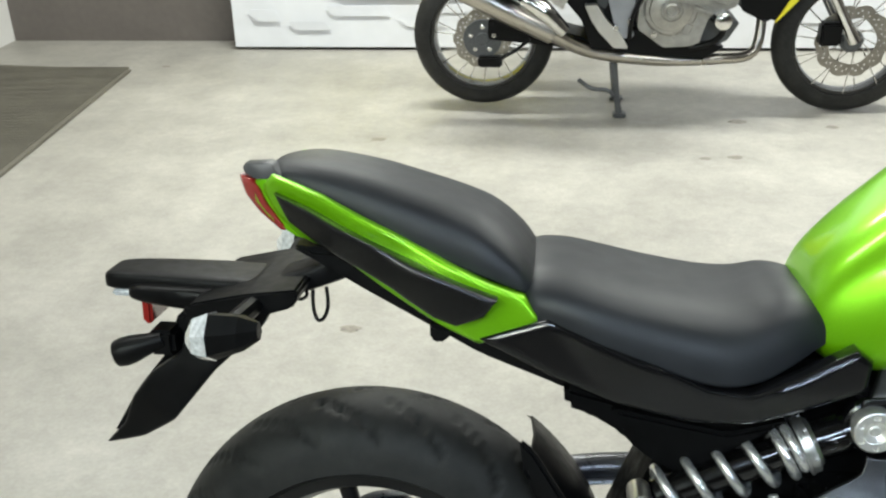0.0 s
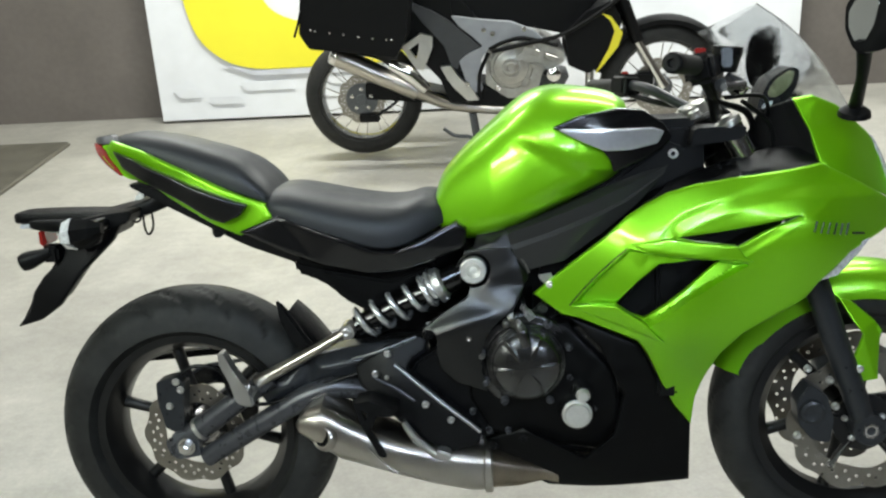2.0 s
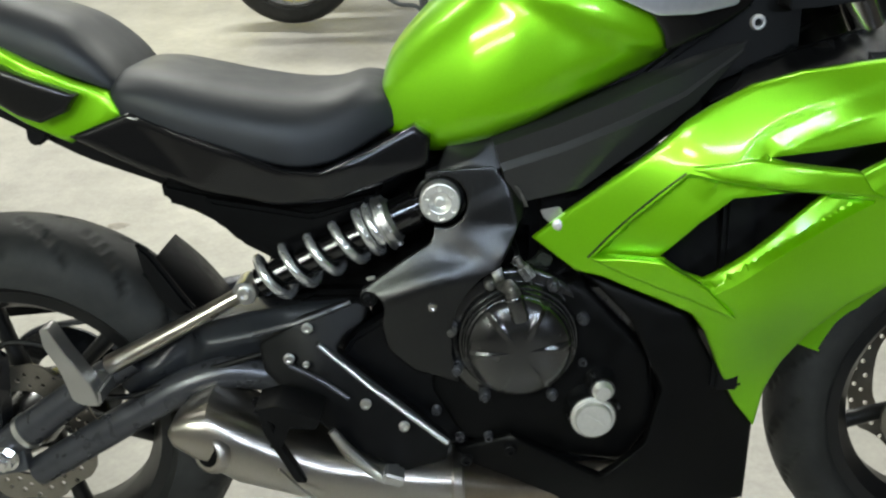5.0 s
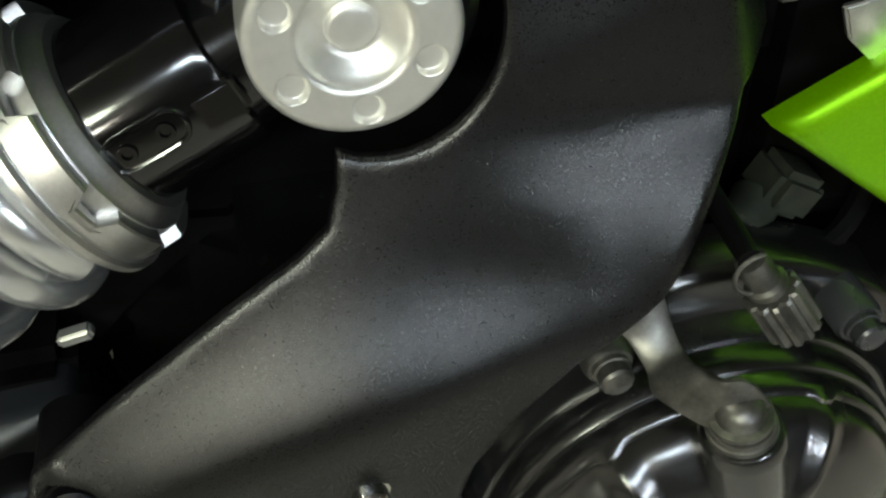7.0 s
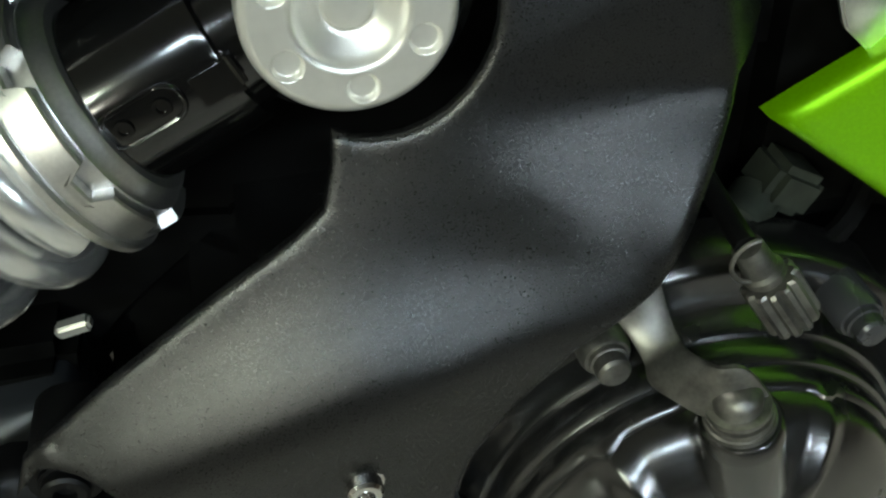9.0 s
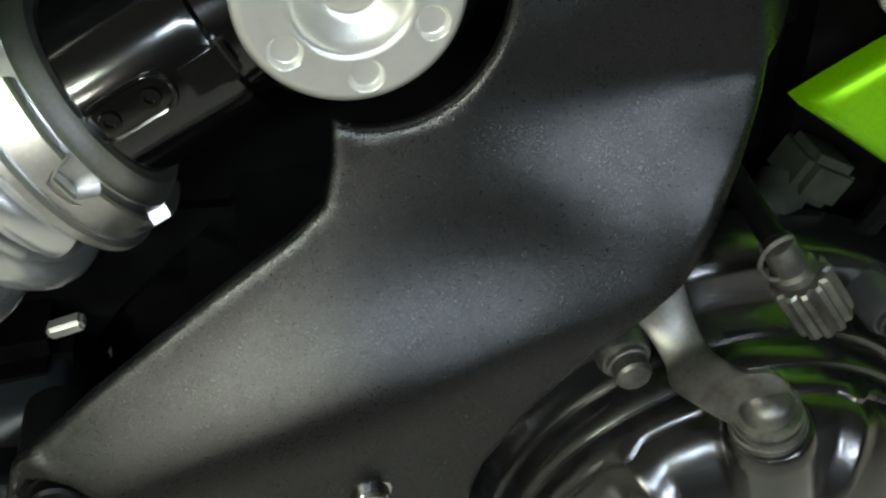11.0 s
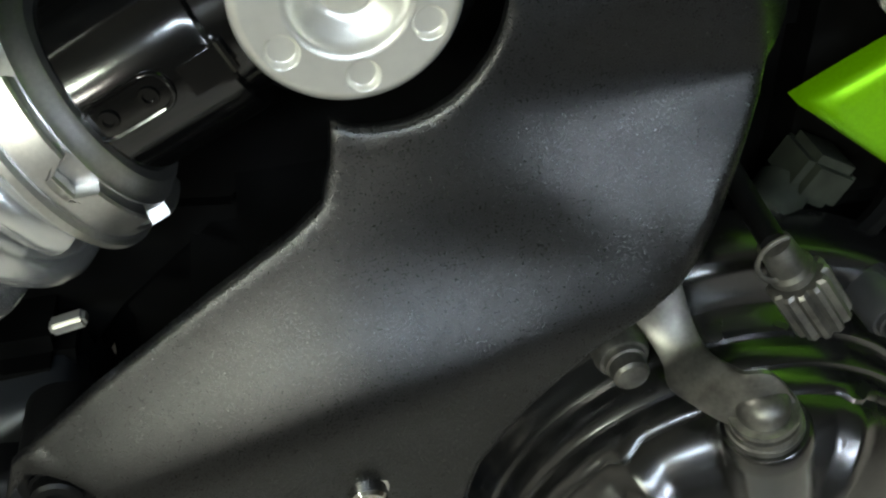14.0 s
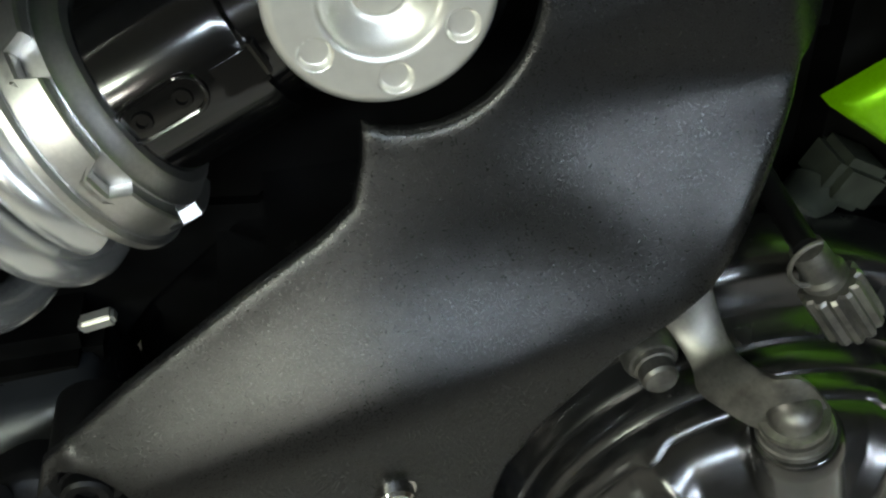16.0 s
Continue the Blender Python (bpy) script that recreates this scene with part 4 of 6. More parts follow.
VENT2 = [(0.899, 0.602), (0.940, 0.649), (0.979, 0.682), (1.039, 0.688), (1.094, 0.689), (1.028, 0.635), (0.950, 0.577), (0.927, 0.583)]
def ridge(pts, path, amp, above, below):
    """A crease that stands amp proud along a path, falling away over above and below metres on its two sides."""
    best, side_ = np.full(len(pts), 1e9), np.zeros(len(pts))
    for a, b in zip(path, path[1:]):
        a, b = np.array(a), np.array(b)
        ab = b - a
        k = np.clip(((pts - a) @ ab) / (ab @ ab), 0, 1)
        off = pts - a - k[:, None] * ab
        d = np.hypot(*off.T)
        use = d < best
        best[use] = d[use]
        side_[use] = (ab[0] * off[:, 1] - ab[1] * off[:, 0])[use]
    w = np.where(side_ > 0, above, below)
    return -amp * np.clip(1 - best / w, 0, 1)


SHOULDER = [(p.x, p.y) for p in smooth_path([(a, b, 0) for a, b in [(0.974, 0.727), (0.996, 0.758), (1.034, 0.784), (1.105, 0.809), (1.190, 0.840), (1.277, 0.864)]])]
BROW = [(p.x, p.y) for p in smooth_path([(a, b, 0) for a, b in [(1.026, 0.745), (1.080, 0.769), (1.144, 0.789), (1.218, 0.800), (1.292, 0.798), (1.397, 0.790)]])]
KEEL = [(0.945, 0.559), (1.025, 0.617), (1.112, 0.677), (1.186, 0.728), (1.244, 0.767)]
RECESS = [(0.815, 0.595), (0.861, 0.653), (0.923, 0.715), (1.027, 0.698), (1.147, 0.682), (1.027, 0.615), (0.947, 0.557), (0.893, 0.571)]


def fairing_relief(pts):
    """Pressed creases of the fairing and the sunk field around its lower vent."""
    y = ridge(pts, SHOULDER, 0.008, 0.06, 0.034) + ridge(pts, BROW, 0.008, 0.022, 0.06) + ridge(pts, KEEL, 0.004, 0.012, 0.12)
    sunk = np.clip(edge_dist(pts, [RECESS]) / 0.006, 0, 1) * inside(pts, RECESS)
    return y + 0.016 * sunk


def on_fairing(pts, off):
    """The points moved onto the fairing's surface, off metres proud of it."""
    p = np.array(pts)
    y = spline_heights(p[:, [0, 2]], fairc) + fairing_relief(p[:, [0, 2]])
    return [(a, h - off, c) for (a, _, c), h in zip(pts, y)]


part("side_fairing", skin(FAIR, fairc, 0.005, 0, 0.006, 0.004, [VENT1, VENT2], relief=fairing_relief, creases=[SHOULDER, BROW, KEEL, RECESS + RECESS[:1]]), GREEN, bike, "lime green side fairing with vents")
# unseen backing added to keep the fairing's green out of engine reflections
part("fairing_liner", skin([(0.744, 0.612)] + FAIR[1:9] + [(1.20, 0.70), (1.10, 0.55)] + FAIR[-3:-1] + [(0.798, 0.577)], [(a, b, c + 0.0075) for a, b, c in fairc], 0.010, 0, 0.003, 0.001, [VENT1, VENT2], relief=fairing_relief), VOID, bike)
part("upper_cowl", skin([(1.242, 0.978), (1.284, 0.982), (1.333, 0.961), (1.407, 0.897), (1.460, 0.813), (1.451, 0.771), (1.366, 0.813), (1.285, 0.855), (1.271, 0.915)], [(1.242, 0.978, -0.130), (1.286, 0.859, -0.165), (1.333, 0.961, -0.100), (1.470, 0.765, -0.060), (1.407, 0.897, -0.080), (1.345, 0.872, -0.140)], 0.008, 0, 0.006, 0.005), GREEN, bike, "lime green upper cowl")
part("lower_cowl", skin([(0.811, 0.566), (0.944, 0.514), (1.018, 0.373), (1.053, 0.330), (1.052, 0.198), (0.759, 0.198), (0.655, 0.266), (0.633, 0.309), (0.710, 0.339), (0.834, 0.275), (0.894, 0.325), (0.913, 0.406), (0.868, 0.506)], [(0.811, 0.566, -0.150), (0.941, 0.520, -0.170), (1.056, 0.322, -0.130), (1.057, 0.184, -0.120), (0.760, 0.188, -0.130), (0.633, 0.309, -0.150), (0.710, 0.347, -0.170), (0.832, 0.288, -0.180), (0.911, 0.414, -0.170)], 0.01, 0, 0.01, 0.005), COWL, bike, "matt black lower cowl")
part("engine_block", block(0.56, 0.95, -0.13, 0.13, 0.26, 0.56, 0.02), ENGINE, bike)

# ---- tail parts ----
def both(name, fn, material, parent, label=""):
    """The same part on the near and the far side."""
    part(name, fn(), material, parent, label)
    bm = fn()
    for v in bm.verts:
        v.co.y *= -1
    part(name, bm, material, parent, label)


part("under_tail", slab([(-0.096, 0.861), (0.005, 0.802), (0.149, 0.722), (0.246, 0.684), (0.295, 0.660), (0.273, 0.699), (0.192, 0.777), (0.024, 0.858)], -0.085, 0.085, 0.008), PLASTIC, bike)
part("plate_arm", body_loft(resample([(-0.372, 0.782, 0.797, 0.022), (-0.362, 0.778, 0.803, 0.034), (-0.30, 0.776, 0.804, 0.040), (-0.22, 0.773, 0.802, 0.045), (-0.15, 0.772, 0.800, 0.045), (-0.10, 0.779, 0.812, 0.040), (-0.05, 0.795, 0.833, 0.034), (0.0, 0.815, 0.860, 0.03), (0.03, 0.83, 0.88, 0.03)]), 28, 0.35, 0.45, 0.5), PLASTIC, bike, "black plate holder arm")
part("arm_cover", body_loft(resample([(-0.335, 0.774, 0.778, 0.030), (-0.325, 0.766, 0.790, 0.050), (-0.27, 0.758, 0.792, 0.058), (-0.20, 0.752, 0.790, 0.058), (-0.175, 0.760, 0.786, 0.050), (-0.165, 0.770, 0.782, 0.035)]), 24, 0.4, 0.5, 0.6), PLASTIC, bike)
part("arm_bolt", bolt((-0.105, -0.042, 0.797), OUT, 0.006, 0.004), PLASTIC, bike)
part("mud_flap", skin(rounded([(-0.386, 0.554), (-0.352, 0.589), (-0.335, 0.632), (-0.304, 0.670), (-0.260, 0.701), (-0.245, 0.738), (-0.254, 0.768), (-0.148, 0.769), (-0.127, 0.773), (-0.144, 0.741), (-0.211, 0.679), (-0.273, 0.604), (-0.324, 0.571), (-0.358, 0.561)], 0.006, 3), [(-0.389, 0.553, -0.055), (-0.327, 0.632, -0.064), (-0.291, 0.620, -0.072), (-0.244, 0.708, -0.066), (-0.218, 0.682, -0.072), (-0.144, 0.741, -0.060), (-0.128, 0.775, -0.058), (-0.255, 0.770, -0.058), (-0.323, 0.572, -0.062)], 0.007, 0, 0.012, 0.005), PLASTIC, bike, "black plastic number plate holder and mud flap")
part("flap_back", slab([(-0.379, 0.563), (-0.335, 0.635), (-0.287, 0.693), (-0.266, 0.751), (-0.167, 0.753), (-0.176, 0.734), (-0.243, 0.671), (-0.304, 0.597)], -0.045, 0.05, 0.006), PLASTIC, bike)
part("plate_clamp", lathe((-0.330, -0.075, 0.706), (0.9, 0.1, 0.3), [(-0.014, 0.009), (-0.012, 0.018), (-0.002, 0.020), (0.012, 0.019), (0.035, 0.014), (0.055, 0.010)], 18), PLASTIC, bike)
part("clamp_bracket", block(-0.30, -0.262, -0.075, -0.03, 0.700, 0.735, 0.006), PLASTIC, bike)
part("plate_lamp", block(-0.362, -0.328, -0.032, 0.032, 0.768, 0.777, 0.003), CLEARL, bike)
part("reflector", block(-0.322, -0.308, -0.032, 0.032, 0.728, 0.764, 0.004), RED, bike, "red rear reflector")

part("lamp_bracket", slab(rounded([(-0.229, 0.785), (-0.153, 0.801), (-0.080, 0.809), (-0.088, 0.785), (-0.148, 0.767), (-0.161, 0.740), (-0.211, 0.727), (-0.236, 0.745)], 0.005, 2), -0.10, 0.10, 0.006), PLASTIC, bike)


def indicator(flip):
    """A pointed body with a faceted clear lens at its back edge."""
    rows = [(0.000, 0.006, 0.008), (0.012, 0.020, 0.026), (0.034, 0.030, 0.032), (0.070, 0.024, 0.024), (0.092, 0.010, 0.012)]
    def shell(k0, k1, grow):
        return loft([[Vector((IX + x * 0.97, flip * (IY + a * w * grow), IZ + x * 0.15 + b * h * grow)) for a, b in ((1, -0.3), (0.5, 0.75), (-0.4, 1), (-1, 0.35), (-0.9, -0.45), (0.1, -1))] for x, w, h in rows[k0:k1]])
    ob = part("indicator", shell(1, 5, 1.0), PLASTIC, bike, "black indicator with a clear faceted lens", 20)
    part("lens", shell(0, 3, 1.05), CLEARL, ob, "clear faceted indicator lens", 10)
    part("stalk", tube([(IX + 0.045, flip * IY, IZ + 0.01), (IX + 0.06, flip * 0.03, IZ + 0.005)], 0.013, 10), PLASTIC, ob)


IX, IY, IZ = -0.193, -0.195, 0.778
indicator(1)
indicator(-1)
part("luggage_hook", tube([(-0.075, -0.050, 0.792), (-0.076, -0.050, 0.782), (-0.075, -0.050, 0.762), (-0.070, -0.050, 0.750), (-0.062, -0.050, 0.754), (-0.056, -0.050, 0.771), (-0.057, -0.050, 0.797)], 0.0026, 8), PLASTIC, bike, "bent wire luggage hook")
part("luggage_hook", tube([(-0.104, -0.040, 0.789), (-0.103, -0.040, 0.778), (-0.095, -0.040, 0.775), (-0.087, -0.040, 0.780), (-0.087, -0.040, 0.789)], 0.0024, 8), PLASTIC, bike)
part("helmet_hook", slab([(0.085, 0.770), (0.114, 0.762), (0.111, 0.753), (0.097, 0.743), (0.085, 0.749)], -0.10, -0.08, 0.003), PLASTIC, bike)
# box and lid take the near-black, for shade below the side cover
part("battery_box", slab([(0.253, 0.697), (0.403, 0.660), (0.549, 0.681), (0.529, 0.651), (0.473, 0.622), (0.421, 0.573), (0.397, 0.580), (0.350, 0.607), (0.327, 0.633), (0.286, 0.657), (0.256, 0.666)], -0.11, 0.10, 0.008), VOID, bike, "battery box coloured near black for the shade below the side cover")
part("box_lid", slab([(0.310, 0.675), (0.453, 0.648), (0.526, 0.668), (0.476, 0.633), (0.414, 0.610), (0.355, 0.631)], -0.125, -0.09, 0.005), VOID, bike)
part("seat_latch", block(-0.008, 0.008, -0.12, -0.10, -0.01, 0.01, 0.003, 2, pose(0.385, 0, 0.64)), PLASTIC, bike)

# chain side and rear wheel fittings
spr = part("sprocket", lathe((0, 0.085, 0.312), (0, 1, 0), [(0, 0.052), (0, 0.094), (0.006, 0.094), (0.006, 0.052)], 84, True), GLOSS, bike)
chn = [(0.0 + 0.097 * math.cos(a), 0.088, 0.312 + 0.097 * math.sin(a)) for a in np.linspace(radians(100), radians(265), 22)]
part("chain", tube([(0.48, 0.088, 0.47)] + chn + [(0.48, 0.088, 0.40)], 0.008, 8, smooth=False, flat=0.6), SWING, bike, "dark drive chain")
part("chain_guard", slab([(-0.162, 0.426), (-0.111, 0.443), (0.030, 0.456), (0.082, 0.426), (0.028, 0.439), (-0.113, 0.429)], 0.07, 0.10, 0.002), PLASTIC, bike)
part("rear_hugger", loft([[Vector((r * math.cos(a), y, 0.312 + r * math.sin(a))) for y, r in ((-0.084, 0.318), (-0.058, 0.334), (0, 0.341), (0.058, 0.334), (0.084, 0.318), (0.058, 0.329), (0, 0.336), (-0.058, 0.329))] for a in np.linspace(radians(18), radians(50), 12)]), PLASTIC, bike, "black rear wheel hugger")
part("hugger_mount", slab([(0.198, 0.605), (0.219, 0.588), (0.263, 0.516), (0.277, 0.500), (0.248, 0.490), (0.225, 0.512), (0.206, 0.554)], -0.085, -0.07, 0.006), PLASTIC, bike)
cal = part("rear_caliper", slab(rounded([(-0.062, 0.443), (-0.019, 0.455), (-0.001, 0.441), (-0.011, 0.342), (-0.028, 0.329), (-0.051, 0.339), (-0.063, 0.403)], 0.006), -0.125, -0.085, 0.006, 3), DARKF, bike, "dark grey rear brake caliper")
for p in [(-0.018, -0.125, 0.444), (-0.037, -0.125, 0.390), (-0.010, -0.125, 0.426)]:
    part("caliper_bolt", bolt(p, OUT, 0.007, 0.006), ALU, cal)
part("axle_plate", slab(rounded([(-0.034, 0.332), (0.020, 0.340), (0.024, 0.282), (-0.028, 0.274)], 0.004), -0.140, -0.12, 0.003), GREY, bike, "grey aluminium axle adjuster plate")
axn = [(-0.002, -0.145, 0.306)][0]
part("axle_nut", join(lathe(axn, OUT, [(0, 0.019), (0.003, 0.019), (0.003, 0)], 24), lathe((axn[0], axn[1] - 0.003, axn[2]), OUT, [(0, 0.0145), (0.012, 0.0145), (0.013, 0.0125), (0.013, 0.008), (0.018, 0.0075), (0.018, 0)], 6)), CHROME, bike, "steel rear axle nut", 20)
# swingarm: two curved tubes joined at the front
part("swingarm", tube([(-0.037, -0.118, 0.289), (0.019, -0.118, 0.332), (0.111, -0.115, 0.396), (0.187, -0.110, 0.443)], [0.027, 0.026, 0.023, 0.020], 20), SWING, bike, "grey metallic swingarm with two arms")
part("lower_arm", tube([(0.030, -0.120, 0.270), (0.118, -0.122, 0.322), (0.205, -0.122, 0.373), (0.270, -0.120, 0.407), (0.339, -0.115, 0.419), (0.436, -0.110, 0.391)], [0.022, 0.023, 0.024, 0.024, 0.022], 20), SWING, bike)
part("arm_casting", skin(rounded([(0.136, 0.425), (0.274, 0.487), (0.343, 0.500), (0.418, 0.508), (0.510, 0.513), (0.519, 0.452), (0.400, 0.423), (0.338, 0.437), (0.261, 0.413), (0.170, 0.376)], 0.006, 3), [(0.135, 0.424, -0.100), (0.272, 0.485, -0.100), (0.342, 0.498, -0.098), (0.509, 0.513, -0.095), (0.518, 0.449, -0.095), (0.399, 0.420, -0.098), (0.260, 0.411, -0.100), (0.168, 0.370, -0.100), (0.295, 0.466, -0.128), (0.370, 0.478, -0.126), (0.466, 0.484, -0.112), (0.216, 0.424, -0.122)], 0.006, 0.008, 0.05, 0.006), DARKF, bike, "dark cast swingarm body", 60)
part("swingarm", tube([(0.0, 0.11, 0.312), (0.14, 0.11, 0.40), (0.28, 0.11, 0.455), (0.5, 0.11, 0.47)], 0.022, 12), SWING, bike)
part("shock_link", tube([(0.157, -0.122, 0.438), (0.207, -0.124, 0.464), (0.285, -0.124, 0.505), (0.351, -0.120, 0.540)], [0.018, 0.017, 0.014, 0.013], 16, flat=0.8), STEEL, bike, "bright alloy bar running up to the shock")
part("arm_collar", tube([(0.019, -0.118, 0.332), (0.026, -0.118, 0.337)], 0.0275, 20, False), ALU, bike)
part("passenger_peg", slab(rounded([(0.100, 0.525), (0.110, 0.527), (0.126, 0.494), (0.156, 0.443), (0.161, 0.420), (0.143, 0.413), (0.129, 0.421), (0.118, 0.465), (0.102, 0.500)], 0.004), -0.195, -0.165, 0.005, 3), ALU, bike, "polished folded passenger foot peg")
part("peg_joint", block(-0.012, 0.012, -0.19, -0.12, -0.012, 0.012, 0.004, 2, pose(*[[(0.151, -0.170, 0.420)][0][0], 0, [(0.151, -0.170, 0.420)][0][2]])), ALU, bike)
part("brake_hose", tube([(-0.004, -0.130, 0.461), (0.029, -0.130, 0.479), (0.084, -0.130, 0.465), (0.103, -0.130, 0.406), (0.177, -0.130, 0.392), (0.293, -0.130, 0.430), (0.406, -0.130, 0.463)], 0.0045, 8), PLASTIC, bike)

# foot rest hanger
part("heel_plate", skin(rounded([(0.371, 0.476), (0.433, 0.515), (0.504, 0.536), (0.523, 0.528), (0.517, 0.509), (0.491, 0.494), (0.479, 0.475), (0.551, 0.414), (0.626, 0.350), (0.622, 0.320), (0.564, 0.302), (0.505, 0.331), (0.459, 0.369), (0.413, 0.415), (0.379, 0.443)], 0.005, 3), [(0.367, 0.470, -0.150), (0.431, 0.512, -0.156), (0.522, 0.529, -0.145), (0.479, 0.474, -0.172), (0.626, 0.353, -0.192), (0.565, 0.306, -0.195), (0.460, 0.373, -0.188), (0.377, 0.439, -0.165), (0.452, 0.453, -0.180)], 0.006, 0, 0.010, 0.004), PLASTIC, bike, "black foot rest hanger plate")
# aluminium-coloured rib paints the highlight along the black plate
part("hanger_rib", tube([(0.457, -0.180, 0.488), (0.534, -0.187, 0.420), (0.624, -0.194, 0.346)], [0.005, 0.006, 0.006], 8, flat=0.7), ALU, bike, "bright rib marking the highlight on the hanger plate")
part("hanger_rib", tube([(0.417, -0.184, 0.461), (0.458, -0.188, 0.440), (0.494, -0.190, 0.413)], [0.003, 0.004, 0.003], 8), SWING, bike)
part("frame_plate", slab([(0.497, 0.477), (0.553, 0.511), (0.644, 0.539), (0.652, 0.304), (0.574, 0.326), (0.477, 0.444)], -0.138, -0.10, 0.006), PLASTIC, bike)
part("hanger_edge", tube([(0.366, -0.150, 0.492), (0.432, -0.158, 0.512), (0.499, -0.150, 0.535)], 0.004, 8), SWING, bike)
for p in [(0.442, -0.168, 0.507), (0.417, -0.178, 0.468), (0.516, -0.190, 0.405), (0.566, -0.193, 0.372)]:
    part("hanger_bolt", bolt(p, OUT, 0.0065, 0.006), ALU, bike)
part("hanger_screw", bolt([(0.440, -0.184, 0.462)][0], OUT, 0.004, 0.005), ALU, bike)
part("peg_strap", tube([(0.471, -0.200, 0.366), (0.493, -0.205, 0.333), (0.530, -0.205, 0.311)], [0.007, 0.008, 0.006], 10, flat=0.6), STEEL, bike, "dull steel strap below the foot rest")
part("strap_foot", block(-0.008, 0.008, -0.215, -0.198, -0.007, 0.007, 0.002, 2, pose(0.550, 0, 0.311)), ALU, bike)
part("rider_peg", slab(rounded([(0.380, 0.435), (0.410, 0.442), (0.466, 0.421), (0.458, 0.407), (0.425, 0.410), (0.415, 0.384), (0.398, 0.381), (0.408, 0.415)], 0.004), -0.26, -0.20, 0.006), PLASTIC, bike, "black rider foot peg")
part("brake_pedal", tube([(0.471, -0.210, 0.377), (0.499, -0.210, 0.339), (0.538, -0.210, 0.301), (0.556, -0.210, 0.313)], [0.006, 0.007, 0.006], 10), ALU, bike, "alloy rear brake pedal")
part("pedal_pad", block(-0.014, 0.014, -0.235, -0.205, -0.008, 0.008, 0.003, 2, pose([(0.551, -0.210, 0.313)][0][0], 0, [(0.551, -0.210, 0.313)][0][2], 0, 20, 0)), ALU, bike)
sb = [(0.524, -0.180, 0.540)][0]
# bolt is coloured black to stand for the shade in its recess
part("pivot_bolt", join(lathe((sb[0], -0.146, sb[2]), OUT, [(-0.02, 0.012), (0.006, 0.012), (0.008, 0.011), (0.008, 0)], 24), bolt((sb[0], -0.154, sb[2]), OUT, 0.007, 0.006)), PLASTIC, bike, "steel pivot bolt coloured black for its shaded recess")
part("cover_screw", bolt((0.608, -0.170, 0.5345), OUT, 0.0055, 0.007), CHROME, bike, "steel cover screw")

# engine details
oc = [(0.819, -0.195, 0.375), (0.831, -0.195, 0.415)]
part("cap_boss", join(lathe((oc[0][0], -0.13, oc[0][2]), OUT, [(0, 0.040), (0.04, 0.036), (0.056, 0.032), (0.057, 0)], 36), lathe((oc[1][0], -0.13, oc[1][2]), OUT, [(0, 0.026), (0.045, 0.020), (0.057, 0.017), (0.058, 0)], 28)), ENGINE, bike)
part("crank_cap", join(lathe((oc[0][0], -0.15, oc[0][2]), OUT, [(0.036, 0.030), (0.0375, 0.030), (0.0395, 0.028), (0.04, 0.025), (0.045, 0.0245), (0.047, 0.023), (0.047, 0)], 36), block(-0.014, 0.014, -0.1985, -0.1965, -0.0025, 0.0025, 0, 1, pose(oc[0][0], 0, oc[0][2], 0, 35, 0))), SATIN, bike, "silver crankshaft cap")
part("timing_plug", lathe((oc[1][0], -0.15, oc[1][2]), OUT, [(0.036, 0.014), (0.040, 0.014), (0.042, 0.012), (0.046, 0.0095), (0.046, 0)], 24), SATIN, bike, "silver inspection plug")
part("engine_case", skin([(0.647, 0.559), (0.806, 0.554), (0.897, 0.453), (0.913, 0.352), (0.870, 0.277), (0.703, 0.306), (0.643, 0.327), (0.604, 0.398), (0.602, 0.486)], [(0.6, 0.3, -0.145), (1.0, 0.3, -0.145), (0.6, 0.6, -0.145), (1.0, 0.6, -0.145), (0.82, 0.40, -0.16)], 0.01, 0.01, 0.03, 0.008), COWL, bike, "black engine side case")
for p in [(0.808, -0.150, 0.443), (0.854, -0.150, 0.375), (0.680, -0.150, 0.330), (0.633, -0.150, 0.498), (0.609, -0.150, 0.449), (0.609, -0.150, 0.373), (0.641, -0.150, 0.331)]:
    part("case_bolt", bolt(p, OUT, 0.006, 0.012), SWING, bike)
for p in [(0.649, -0.170, 0.304), (0.709, -0.170, 0.318)]:
    part("cowl_screw", bolt(p, OUT, 0.008, 0.006), PLASTIC, bike)

# exhaust
def flat_hex(x, zlo, zhi, y0, y1):
    zm, ym = (zlo + zhi) / 2, (y0 + y1) / 2
    h, w = (zhi - zlo) / 2, (y1 - y0) / 2
    ring = []
    for i in range(24):
        a = 2 * math.pi * i / 24
        ca, sa = math.cos(a), math.sin(a)
        ring.append(Vector((x, ym + w * math.copysign(abs(ca) ** 0.7, ca), zm + h * math.copysign(abs(sa) ** 0.6, sa))))
    return ring


muf = part("muffler", loft([flat_hex(*q) for q in ((0.250, 0.366, 0.374, -0.20, -0.185), (0.258, 0.350, 0.390, -0.21, -0.15), (0.275, 0.335, 0.402, -0.215, -0.11), (0.305, 0.312, 0.414, -0.22, -0.09), (0.34, 0.288, 0.398, -0.22, -0.085), (0.40, 0.268, 0.362, -0.215, -0.08), (0.46, 0.246, 0.336, -0.21, -0.08), (0.52, 0.226, 0.322, -0.205, -0.08), (0.60, 0.205, 0.305, -0.195, -0.085), (0.642, 0.202, 0.295, -0.185, -0.09))]), STEEL, bike, "brushed stainless muffler with slanted end", 30)
part("muffler_band", loft([flat_hex(*q) for q in ((0.628, 0.202, 0.302, -0.193, -0.085), (0.630, 0.199, 0.305, -0.196, -0.082), (0.642, 0.198, 0.301, -0.194, -0.083), (0.645, 0.201, 0.298, -0.190, -0.086))]), STEEL, muf, "", 30)
